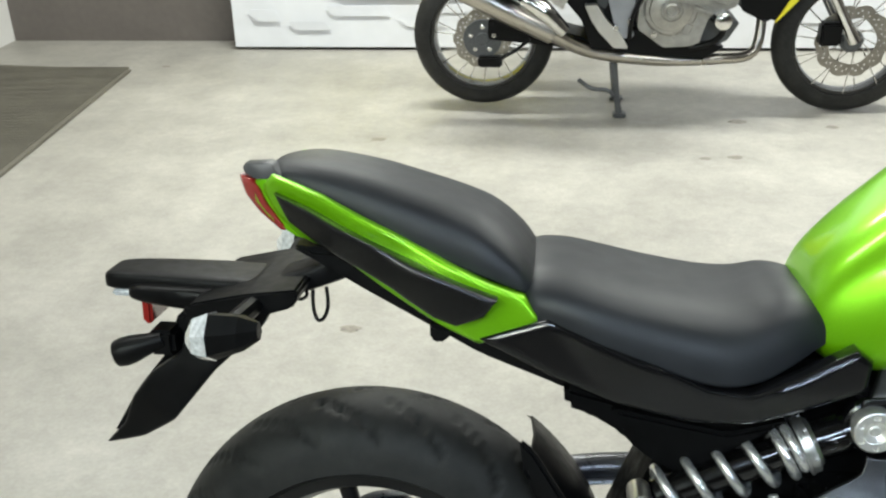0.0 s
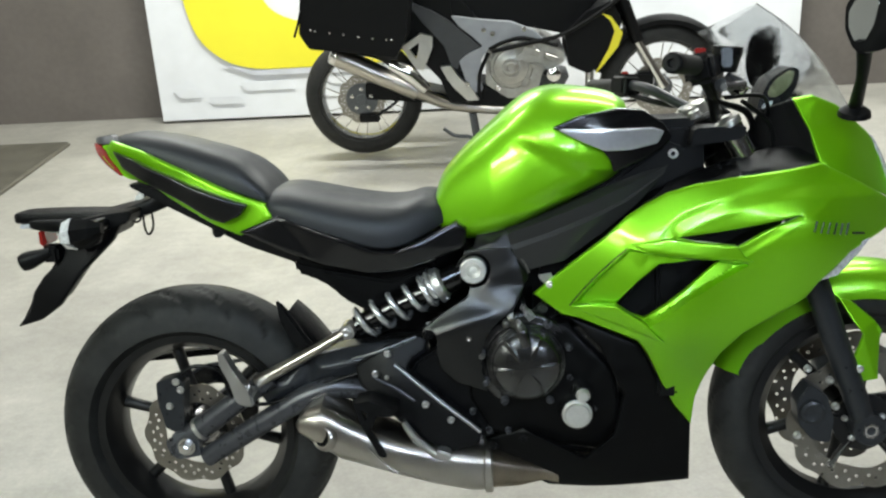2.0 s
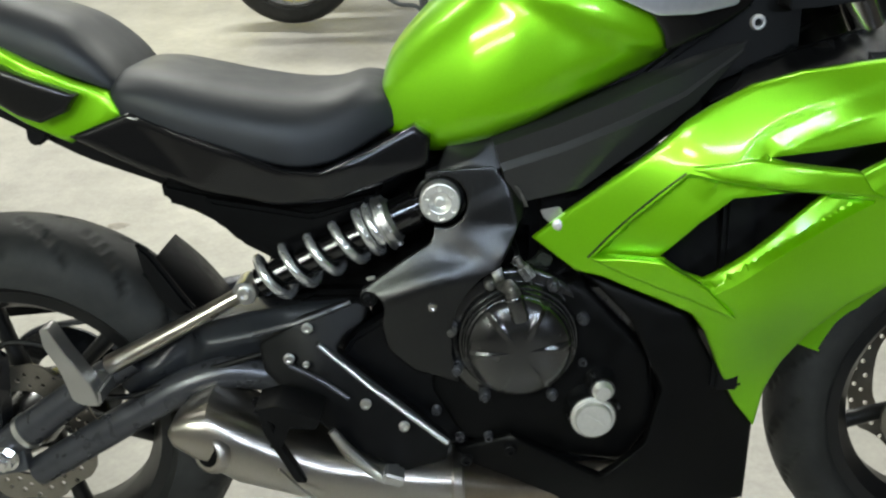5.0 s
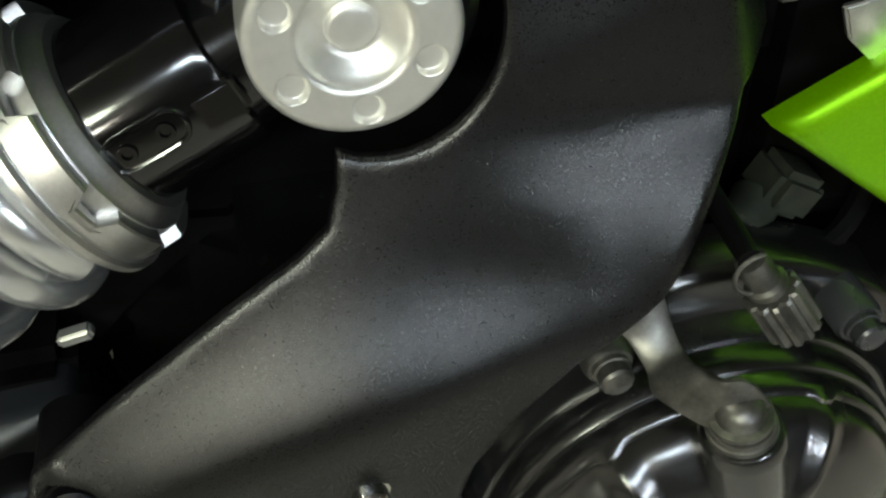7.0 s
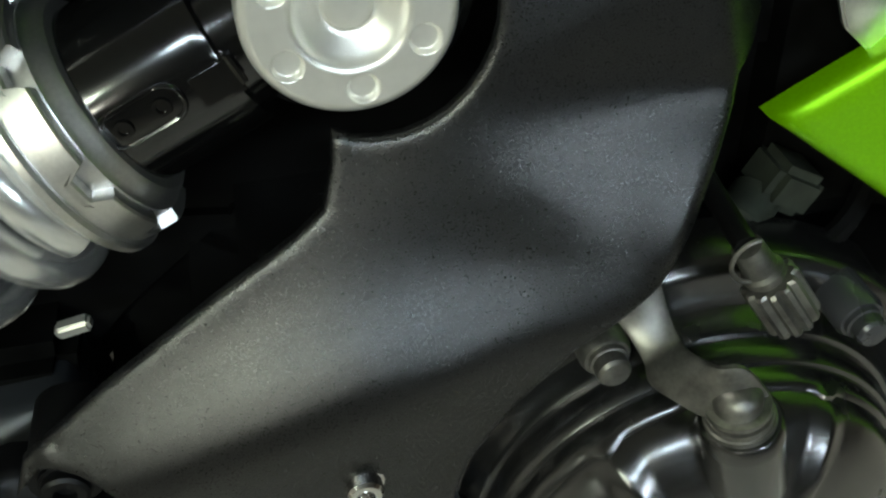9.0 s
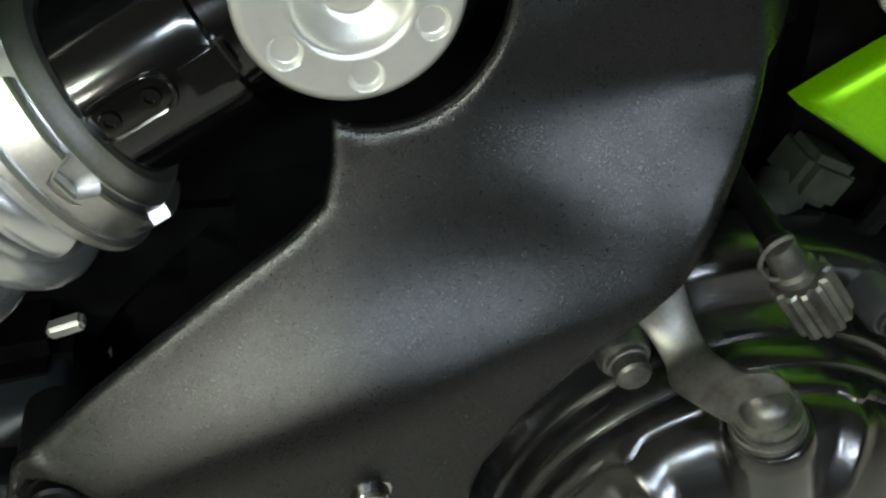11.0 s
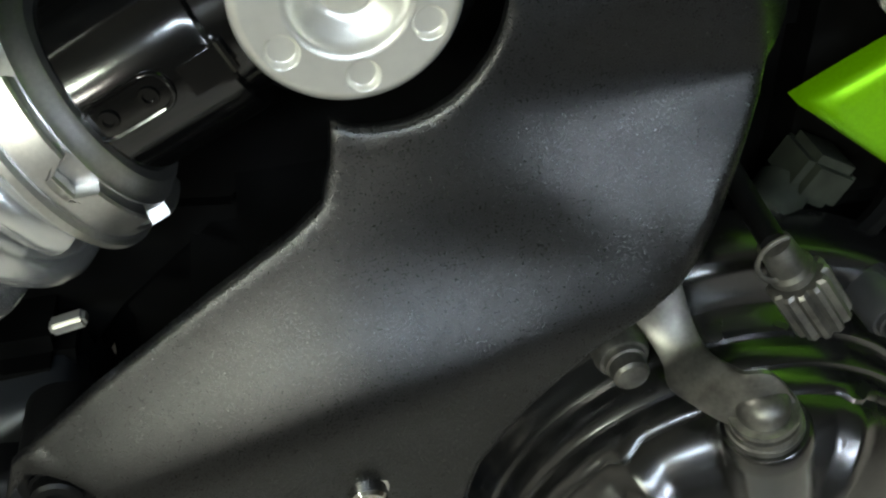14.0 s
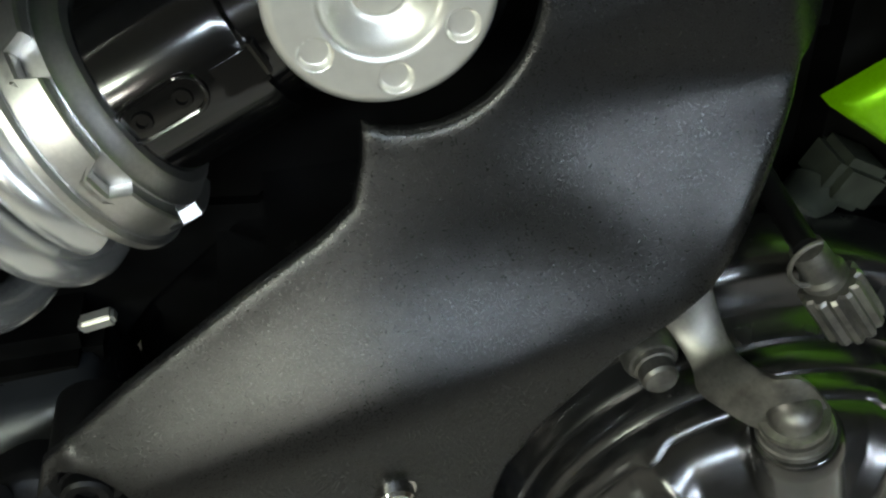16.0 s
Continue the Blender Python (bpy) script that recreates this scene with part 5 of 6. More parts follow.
part("muffler_cone", loft([flat_hex(*q) for q in ((0.64, 0.206, 0.292, -0.184, -0.09), (0.70, 0.206, 0.268, -0.17, -0.10), (0.75, 0.214, 0.247, -0.155, -0.11), (0.78, 0.205, 0.240, -0.15, -0.11))]), TARNISH, muf, "", 30)
eh = [(0.311, -0.222, 0.348)][0]
part("exhaust_outlet", lathe((eh[0], -0.208, eh[2]), (-0.45, -0.8, 0.2), [(0, 0.030), (0.010, 0.027), (0.014, 0.022), (0.013, 0.018), (-0.02, 0.016), (-0.02, 0)], 32), STEEL, muf, "recessed exhaust outlet")
# near-black plug puts the outlet's inner shade into its colour
part("outlet_bore", lathe((eh[0], -0.208, eh[2]), (-0.45, -0.8, 0.2), [(0.004, 0.0185), (0.0135, 0.0205), (0.010, 0.012), (0.010, 0)], 24), VOID, muf)
part("muffler_strap", slab([(0.373, 0.434), (0.385, 0.433), (0.402, 0.378), (0.428, 0.327), (0.436, 0.308), (0.421, 0.309), (0.406, 0.340), (0.385, 0.384)], -0.228, -0.216, 0.002), PLASTIC, muf)
part("muffler_seam", tube([(0.399, -0.222, 0.328), (0.426, -0.222, 0.296), (0.455, -0.222, 0.273)], 0.0025, 8), STEEL, muf)
part("header_pipe", tube([(0.77, -0.13, 0.22), (0.85, -0.06, 0.23), (0.98, -0.05, 0.24), (1.03, -0.05, 0.35), (0.96, -0.05, 0.50)], 0.022, 12), STEEL, bike)

# main frame tubes, alongside the tank
SPAR = [[(0.688, -0.116, 0.746), (0.693, -0.138, 0.739), (0.699, -0.135, 0.715), (0.703, -0.141, 0.706), (0.713, -0.134, 0.660)], [(0.766, -0.118, 0.772), (0.770, -0.140, 0.764), (0.778, -0.137, 0.739), (0.782, -0.143, 0.731), (0.803, -0.134, 0.679)], [(0.848, -0.118, 0.803), (0.851, -0.140, 0.794), (0.859, -0.137, 0.770), (0.862, -0.143, 0.763), (0.889, -0.134, 0.740)], [(0.917, -0.114, 0.830), (0.919, -0.134, 0.821), (0.929, -0.131, 0.800), (0.931, -0.136, 0.795), (0.944, -0.130, 0.783)], [(1.011, -0.095, 0.864), (1.012, -0.105, 0.858), (1.010, -0.104, 0.849), (1.007, -0.106, 0.844), (0.998, -0.105, 0.833)]]
part("frame_spar", loft([[Vector(p) for p in st] + [Vector(st[-1]) + Vector((0, 0.03, 0)), Vector(st[0]) + Vector((0, 0.03, 0))] for st in SPAR]), SPARP, bike, "satin black perimeter frame spar", 25)
part("frame_gusset", slab([(0.680, 0.723), (0.789, 0.760), (0.951, 0.818), (0.962, 0.771), (0.880, 0.709), (0.786, 0.671), (0.721, 0.649)], -0.105, -0.09, 0.003), FRAME, bike)
part("frame_bracket", skin([(0.617, 0.700), (0.625, 0.718), (0.634, 0.740), (0.695, 0.755), (0.707, 0.727), (0.715, 0.686), (0.702, 0.706), (0.661, 0.703)], [(0.618, 0.698, -0.122), (0.638, 0.733, -0.105), (0.702, 0.750, -0.110), (0.712, 0.689, -0.138), (0.701, 0.707, -0.132), (0.661, 0.717, -0.128)], 0.004, 0.004, 0.006, 0.0025), FRAME, bike, "black upper frame bracket", 60)
part("frame_clamp", tube([(0.703, -0.118, 0.733), (0.710, -0.118, 0.714), (0.718, -0.118, 0.696), (0.727, -0.118, 0.679)], [0.006, 0.007, 0.007], 12), FRAME, bike)
part("fairing_bracket", slab([(0.751, 0.652), (0.776, 0.656), (0.786, 0.637), (0.766, 0.632), (0.755, 0.642)], -0.137, -0.134, 0.0008), ALU, bike, "bare metal fairing bracket")
# pale strip carries both the silver edge and the bevel's highlight
part("frame_joint", strip([(0.717, -0.139, 0.686), (0.722, -0.139, 0.680), (0.727, -0.139, 0.670), (0.730, -0.138, 0.658)], [(0.721, -0.139, 0.687), (0.726, -0.139, 0.681), (0.731, -0.139, 0.670), (0.735, -0.138, 0.658)], 0.003), WORN, bike, "silver edge of the frame joint with its bevel highlight")
fb = [(0.773, -0.150, 0.635)][0]
part("fairing_screw", join(lathe((fb[0], -0.146, fb[2]), OUT, [(0, 0.0075), (0.003, 0.0075), (0.004, 0.006), (0.004, 0)], 24), bolt((fb[0], -0.150, fb[2]), OUT, 0.0045, 0.003)), SATIN, bike, "silver fairing screw")

# tank cover with its silver inlay
part("tank_underside", slab([(0.598, 0.697), (0.719, 0.747), (0.837, 0.796), (0.936, 0.837), (0.953, 0.803), (0.789, 0.739), (0.668, 0.658)], -0.105, 0.105, 0.006), PLASTIC, bike)
part("airbox", block(0.80, 1.09, -0.085, 0.085, 0.76, 0.945, 0.02), PLASTIC, bike)
part("side_filler", slab([(0.884, 0.818), (0.930, 0.851), (1.011, 0.905), (1.045, 0.890), (1.067, 0.845), (1.010, 0.819), (0.941, 0.792)], -0.105, -0.05, 0.006), PLASTIC, bike)
part("tank_cover", skin(rounded([(0.785, 0.945), (0.839, 0.966), (0.911, 0.976), (0.961, 0.970), (1.004, 0.942), (1.022, 0.915), (1.004, 0.894), (0.959, 0.870), (0.903, 0.852), (0.896, 0.876), (0.882, 0.896), (0.837, 0.918)], 0.006), [(0.785, 0.946, -0.160), (0.911, 0.976, -0.140), (0.963, 0.969, -0.122), (1.028, 0.911, -0.105), (0.961, 0.868, -0.128), (0.903, 0.851, -0.142), (0.881, 0.897, -0.155), (0.892, 0.933, -0.158)], 0.005, 0, 0.02, 0.004), GLOSS, bike, "gloss black tank side cover")
part("cover_inlay", skin(rounded([(0.795, 0.942), (0.893, 0.939), (0.981, 0.935), (1.003, 0.927), (0.990, 0.903), (0.936, 0.895), (0.886, 0.896), (0.842, 0.916)], 0.005), [(0.792, 0.944, -0.168), (0.892, 0.942, -0.163), (1.009, 0.924, -0.124), (0.993, 0.898, -0.126), (0.886, 0.895, -0.162), (0.842, 0.917, -0.167), (0.926, 0.917, -0.154)], 0.006, 0, 0.010, 0.003), SILVERP, bike, "silver plastic inlay")
part("frame_bolt", bolt([(1.022, -0.100, 0.880)][0], OUT, 0.010, 0.010), ALU, bike)
part("inner_cowl", skin([(0.952, 0.794), (0.975, 0.804), (1.024, 0.829), (1.109, 0.863), (1.206, 0.886), (1.277, 0.885), (1.286, 0.859), (1.202, 0.841), (1.125, 0.833), (1.059, 0.825), (1.003, 0.811)], [(0.949, 0.798, -0.182), (1.026, 0.827, -0.110), (1.117, 0.839, -0.188), (1.286, 0.859, -0.165), (1.208, 0.885, -0.120)], 0.009, 0.008, 0.006, 0.003), PLASTIC, bike, "black inner cowl")
part("cowl_inner_wall", skin([(1.245, 0.975), (1.279, 0.912), (1.299, 0.853), (1.209, 0.842), (1.175, 0.900), (1.196, 0.955)], [(1.245, 0.975, -0.120), (1.289, 0.857, -0.155), (1.188, 0.894, -0.060)], 0.01, 0.006, 0.006, 0.002), PLASTIC, bike)

# vents: dark radiator core behind
part("radiator", block(0.98, 1.02, -0.17, 0.17, 0.40, 0.70, 0.006), PLASTIC, bike)
part("vent_duct", slab([(0.877, 0.558), (1.007, 0.711), (1.232, 0.760), (1.178, 0.657), (0.959, 0.531)], -0.15, -0.02, 0.004), PLASTIC, bike)
# raised fins at the vents
part("vent_fin", skin(rounded([(0.925, 0.723), (0.992, 0.735), (1.119, 0.718), (1.133, 0.697), (1.152, 0.686), (1.046, 0.699), (0.949, 0.713)], 0.003, 3), [(a, b, c - 0.010) for a, b, c in fairc], 0.006, 0, 0.014, 0.003), GREEN, bike, "lime green vent fin")
part("vent_fin", skin(rounded([(0.811, 0.597), (0.849, 0.602), (0.896, 0.603), (0.947, 0.574), (0.985, 0.534), (0.915, 0.558), (0.849, 0.581)], 0.003, 3), [(a, b, c - 0.010) for a, b, c in fairc], 0.006, 0, 0.014, 0.003), GREEN, bike, "lime green vent fin")
part("panel_seam", tube(on_fairing([(0.810, -0.190, 0.595), (0.845, -0.195, 0.640), (0.885, -0.198, 0.683), (0.920, -0.200, 0.715)], -0.0004), 0.0014, 8), INK, bike)
# name script as plain strokes
SCRIPT = [[(1.255, -0.225, 0.740), (1.260, -0.225, 0.760)], [(1.268, -0.225, 0.737), (1.274, -0.225, 0.757)], [(1.282, -0.225, 0.734), (1.288, -0.225, 0.755)], [(1.296, -0.225, 0.731), (1.302, -0.225, 0.752)], [(1.310, -0.225, 0.729), (1.315, -0.225, 0.749)], [(1.323, -0.225, 0.726), (1.329, -0.225, 0.747)], [(1.339, -0.225, 0.727), (1.367, -0.225, 0.722)]]
for st in SCRIPT:
    part("script_stroke", tube(on_fairing(st, 0.0005), 0.0022, 6), INK, bike)

# front end
part("fork_leg", tube([(1.295, -0.105, 0.632), (1.344, -0.105, 0.491), (1.420, -0.105, 0.282)], [0.026, 0.026, 0.024], 16, smooth=False), DARKF, bike, "dark grey fork leg")
both("fork_foot", lambda: lathe((1.415, -0.085, 0.30), OUT, [(0, 0.034), (0.04, 0.034), (0.045, 0.030), (0.045, 0.012), (0.04, 0.011), (0.04, 0)], 28), DARKF, bike)
part("front_axle", lathe((1.415, -0.122, 0.30), OUT, [(0, 0.017), (0.008, 0.0165), (0.008, 0.009), (0.002, 0.008), (0.002, 0)], 24), CHROME, bike, "hollow steel front axle end")
fl = part("fork_leg", tube([(1.30, 0.105, 0.62), (1.415, 0.105, 0.30)], 0.025, 14), GREY, bike)
cal2 = part("front_caliper", slab(rounded([(1.265, 0.367), (1.290, 0.404), (1.326, 0.378), (1.341, 0.327), (1.334, 0.276), (1.299, 0.283), (1.271, 0.316)], 0.008), -0.13, -0.08, 0.008, 3), DARKF, bike, "dark front brake caliper")
part("caliper_piston", lathe([(1.295, -0.130, 0.346)][0], OUT, [(0, 0.026), (0.008, 0.024), (0.010, 0.018), (0.008, 0.012), (0.008, 0)], 24), DARKF, cal2)
for p in [(1.284, -0.130, 0.439), (1.328, -0.130, 0.413), (1.267, -0.130, 0.296), (1.341, -0.130, 0.357)]:
    part("caliper_bolt", bolt(p, OUT, 0.007, 0.008), ALU, cal2)
carr = part("disc_carrier", lathe((1.415, -0.072, 0.30), OUT, [(0, 0.045), (0.004, 0.062), (0.008, 0.062), (0.010, 0.045), (0.010, 0)], 28), FRAME, bike)
for i in range(5):
    a = radians(20 + 72 * i)
    d = Vector((math.cos(a), 0, math.sin(a)))
    c = Vector((1.415, -0.078, 0.30))
    part("carrier_arm", tube([c + d * 0.05, c + d * 0.115], 0.010, 8, flat=0.5), FRAME, carr)
    part("bobbin", lathe(c + d * 0.112 + Vector((0, -0.002, 0)), OUT, [(0, 0.010), (0.004, 0.010), (0.005, 0.008), (0.003, 0.006), (0.003, 0)], 18), CHROME, carr)
    part("carrier_bolt", bolt(c + d * 0.04 + Vector((0, -0.006, 0)), OUT, 0.006, 0.005), ALU, carr)


def mudguard():
    rings = []
    R = 0.318
    for a in np.linspace(radians(158), radians(28), 26):
        t = (math.degrees(a) - 28) / 130
        w = 0.072 * (0.75 + 0.25 * math.sin(math.pi * min(1, t * 1.1)))
        rows = ((-w, -0.055), (-w, -0.020), (-w * 0.75, 0.002), (-w * 0.35, 0.012), (0, 0.015), (w * 0.35, 0.012), (w * 0.75, 0.002), (w, -0.020), (w, -0.055), (w - 0.004, -0.055), (w * 0.7, -0.006), (0, 0.010), (-w * 0.7, -0.006), (-w + 0.004, -0.055))
        rings.append([Vector((1.415 + (R + h) * math.cos(a), y, 0.300 + (R + h) * math.sin(a))) for y, h in rows])
    return loft(rings)


part("front_mudguard", mudguard(), GREEN, bike, "lime green front mudguard", 50)
part("mudguard_stay", skin([(1.353, 0.574), (1.384, 0.561), (1.425, 0.524), (1.437, 0.505), (1.429, 0.406), (1.393, 0.399), (1.373, 0.427), (1.397, 0.500), (1.377, 0.531)], [(1.358, 0.570, -0.085), (1.425, 0.524, -0.100), (1.424, 0.412, -0.115), (1.369, 0.431, -0.112), (1.391, 0.506, -0.118)], 0.006, 0.003, 0.006, 0.003), GREEN, bike, "lime green mudguard stay")
part("stay_bolt", bolt([(1.390, -0.118, 0.430)][0], OUT, 0.0075, 0.006), ALU, bike)

# headlamp, front indicator
part("headlamp", skin([(1.398, 0.902), (1.414, 0.893), (1.441, 0.841), (1.458, 0.783), (1.457, 0.725), (1.446, 0.795), (1.424, 0.853)], [(1.405, 0.900, -0.080), (1.428, 0.889, -0.060), (1.480, 0.773, -0.040), (1.457, 0.725, -0.100), (1.430, 0.851, -0.085)], 0.006, 0.003, 0.02, 0.003), CLEARL, bike, "clear headlamp lens")
part("front_indicator", skin([(1.277, 0.637), (1.284, 0.669), (1.303, 0.691), (1.350, 0.706), (1.382, 0.710), (1.357, 0.683), (1.315, 0.647)], [(1.272, 0.641, -0.205), (1.296, 0.696, -0.212), (1.391, 0.705, -0.165), (1.311, 0.650, -0.200)], 0.005, 0.003, 0.02, 0.003), CLEARL, bike, "clear front indicator lens")
part("nose_inner", block(1.26, 1.37, -0.06, 0.06, 0.70, 0.86, 0.02), PLASTIC, bike)

# windscreen: a curved clear sheet
def screen():
    mid = smooth_path([(1.395, 0, 0.935), (1.335, 0, 1.035), (1.27, 0, 1.11), (1.205, 0, 1.160)], 6)
    rows = []
    for i, c in enumerate(mid):
        t = i / (len(mid) - 1)
        w = 0.16 * (1 - 0.45 * t ** 2)
        back = 0.14 * (1 - 0.3 * t)
        rows.append([Vector((c.x - back * (u * u), w * u, c.z - 0.05 * u * u)) for u in np.linspace(-1, 1, 17)])
    bm = bmesh.new()
    vs = [[bm.verts.new(p) for p in r] for r in rows]
    for a, b in zip(vs, vs[1:]):
        for i in range(16):
            bm.faces.new((a[i], a[i + 1], b[i + 1], b[i]))
    bmesh.ops.solidify(bm, geom=bm.faces[:], thickness=0.003)
    return bm


ws = part("windscreen", screen(), GLASS, bike, "clear curved windscreen", 60)
ws.visible_shadow = False

# mirrors
def mirror(s, base, c):
    base, c = Vector(base), Vector(c)
    top = c + Vector((-0.004, -0.012 * s, -0.045))
    part("mirror_stalk", join(tube([base, base * 0.45 + top * 0.55 + Vector((0, 0.01 * s, 0)), top], [0.013, 0.010, 0.014], 12), lathe(base + Vector((0, 0, -0.012)), (0, 0.3 * s, 1), [(0, 0.030), (0.01, 0.028), (0.02, 0.014), (0.02, 0)], 20)), PLASTIC, bike, "black mirror stalk")
    out = [(-0.024, 0.030), (-0.012, 0.060), (0.020, 0.068), (0.028, 0.048), (0.020, -0.006), (0.004, -0.050), (-0.012, -0.050), (-0.024, -0.012)]
    hd = part("mirror_head", loft([[Vector((c.x + dx * k + sh, c.y + 1.2 * s * dx * k + yy * s, c.z + dz * k)) for dx, dz in rounded(out, 0.007, 3)] for k, sh, yy in ((0.92, -0.010, -0.004), (1.0, -0.006, 0.0), (1.0, 0.008, 0.008), (0.85, 0.030, 0.02), (0.4, 0.048, 0.03))]), PLASTIC, bike, "black mirror housing")
    part("glass", loft([[Vector((c.x + dx * 0.66 - sh, c.y + 1.2 * s * dx * 0.66 - 0.005 * s, c.z + dz * 0.66)) for dx, dz in rounded(out, 0.007, 3)] for sh in (0.0125, 0.0105)]), MIRROR, hd, "mirror glass")


mirror(-1, (1.342, -0.170, 0.956), (1.318, -0.30, 1.112))
mirror(1, (1.315, 0.17, 0.965), (1.281, 0.30, 1.035))

# bars and controls
part("handlebar", tube([(1.105, -0.10, 0.945), (1.085, -0.15, 1.0), (1.055, -0.21, 1.045), (1.0, -0.33, 1.06)], 0.011, 12), PLASTIC, bike)
part("grip", tube([(1.038, -0.235, 1.052), (0.985, -0.345, 1.061)], [0.0175, 0.0185, 0.018], 16), RUBBER, bike, "black rubber throttle grip")
part("bar_end", lathe((0.986, -0.343, 1.061), (-0.45, -0.9, 0.05), [(0, 0.019), (0.018, 0.018), (0.022, 0.014), (0.022, 0.008), (0.012, 0.007), (0.012, 0)], 20), PLASTIC, bike)
part("switch_housing", block(-0.028, 0.028, -0.030, 0.030, -0.028, 0.028, 0.010, 3, pose(1.055, -0.215, 1.045, 0, -10, -25)), PLASTIC, bike, "black switch housing")
part("stop_switch", block(-0.010, 0.010, -0.008, 0.008, -0.004, 0.005, 0.002, 2, pose(1.05, -0.22, 1.077)), RED, bike, "red stop switch")
part("brake_lever", tube([(1.11, -0.185, 1.025), (1.12, -0.25, 1.015), (1.06, -0.37, 1.02)], [0.010, 0.008, 0.006], 10), SWING, bike, "grey brake lever")
part("brake_reservoir", join(lathe((1.105, -0.175, 1.035), (0.1, 0, 1), [(0, 0.020), (0.03, 0.026), (0.032, 0.028), (0.046, 0.028), (0.048, 0.024), (0.048, 0)], 24)), PLASTIC, bike, "black brake fluid reservoir")
part("reservoir_window", block(1.092, 1.112, -0.206, -0.199, 1.045, 1.080, 0.003), GREY, bike)
part("master_cylinder", tube([(1.085, -0.235, 1.015), (1.12, -0.165, 1.015), (1.135, -0.12, 1.0)], [0.012, 0.015, 0.012], 12), DARKF, bike, "dark brake master cylinder")
part("hose_union", lathe((1.13, -0.155, 1.008), (0.5, -0.8, -0.3), [(0, 0.012), (0.02, 0.012), (0.022, 0.008), (0.022, 0)], 6), CHROME, bike)
part("handlebar", tube([(1.105, 0.07, 0.940), (1.07, 0.09, 0.962), (1.0, 0.16, 0.998), (0.93, 0.30, 1.0)], 0.0115, 12), DARKF, bike, "dark metal handlebar")
part("grip", tube([(0.955, 0.25, 0.998), (0.91, 0.35, 0.995)], [0.017, 0.0175, 0.017], 16), RUBBER, bike)
part("switch_housing", block(-0.026, 0.026, -0.028, 0.028, -0.026, 0.026, 0.009, 3, pose(0.97, 0.215, 1.0, 0, 5, 30)), PLASTIC, bike)
part("horn_button", block(-0.008, 0.008, -0.006, 0.006, -0.003, 0.004, 0.002, 2, pose(0.968, 0.205, 1.028)), RED, bike)
part("clutch_lever", tube([(1.01, 0.16, 0.985), (1.02, 0.24, 0.98), (0.95, 0.36, 0.985)], [0.009, 0.007, 0.006], 10), SWING, bike)
part("ignition_barrel", lathe((1.09, 0.0, 0.945), (-0.45, 0, 0.9), [(0, 0.026), (0.022, 0.025), (0.026, 0.020), (0.022, 0.010), (0.022, 0)], 24), ALU, bike)
part("yoke_bolt", bolt((1.075, -0.06, 0.945), (-0.45, 0, 0.9), 0.012, 0.014), ALU, bike)
part("yoke_bolt", bolt((1.075, 0.06, 0.945), (-0.45, 0, 0.9), 0.012, 0.014), ALU, bike)
part("loom", tube([(1.06, -0.2, 1.02), (1.10, -0.13, 0.98), (1.17, -0.08, 0.95), (1.20, -0.03, 0.88)], 0.007, 8), PLASTIC, bike)
part("loom", tube([(0.98, 0.2, 0.98), (1.05, 0.12, 0.96), (1.15, 0.06, 0.95), (1.19, 0.02, 0.88)], 0.007, 8), PLASTIC, bike)
part("top_yoke", slab(rounded([(1.05, 0.895), (1.15, 0.905), (1.16, 0.930), (1.06, 0.930)], 0.008), -0.13, 0.13, 0.006), PLASTIC, bike, "black top yoke")
both("fork_top", lambda: tube([(1.128, -0.105, 0.935), (1.215, -0.105, 0.76)], 0.0235, 16, smooth=False), CHROME, bike)
both("fork_cap", lambda: lathe((1.130, -0.105, 0.930), (-0.45, 0, 0.9), [(0, 0.026), (0.012, 0.026), (0.014, 0.018), (0.02, 0.012), (0.02, 0)], 20), ALU, bike)
part("head_pipe", tube([(1.10, 0, 0.94), (1.19, 0, 0.76)], 0.04, 16), PLASTIC, bike)
dash = part("dash", slab(rounded([(1.198, 0.943), (1.205, 0.973), (1.225, 1.011), (1.264, 1.034), (1.282, 1.027), (1.276, 0.993), (1.249, 0.959), (1.224, 0.935)], 0.008, 3), -0.035, 0.06, 0.008), PLASTIC, bike, "black instrument panel")
part("dial", skin(rounded([(1.217, 0.977), (1.228, 1.007), (1.259, 1.027), (1.272, 1.024), (1.264, 0.998), (1.237, 0.974)], 0.010, 4), [(1, 0, -0.040), (2, 0, -0.040), (1, 2, -0.040)], 0.006, 0, 0.006, 0.003), DIAL, dash, "olive reflecting dial glass")
part("display", skin(rounded([(1.206, 0.946), (1.212, 0.964), (1.230, 0.970), (1.226, 0.950)], 0.003, 3), [(1, 0, -0.040), (2, 0, -0.040), (1, 2, -0.040)], 0.006, 0, 0.006, 0.002), CLEARL, dash, "pale display window")
part("brake_line", tube([(1.14, -0.16, 0.98), (1.20, -0.13, 0.93), (1.22, -0.10, 0.85), (1.27, -0.08, 0.72), (1.34, -0.10, 0.52), (1.38, -0.11, 0.40)], 0.0045, 8), PLASTIC, bike)
part("control_cable", tube([(1.10, -0.2, 0.99), (1.18, -0.16, 0.985), (1.20, -0.06, 0.92), (1.10, -0.03, 0.86)], 0.004, 8), PLASTIC, bike)
part("side_stand", tube([(0.62, 0.12, 0.32), (0.60, 0.23, 0.06), (0.60, 0.255, -0.036)], [0.014, 0.012, 0.012], 10), PLASTIC, bike)


# ================= the touring motorcycle behind =================
BY = 3.35
tour = thing("touring_motorcycle", pose(0, BY, 0), "black and grey adventure motorcycle with spoked wheels on its centre stand", "motorcycle")


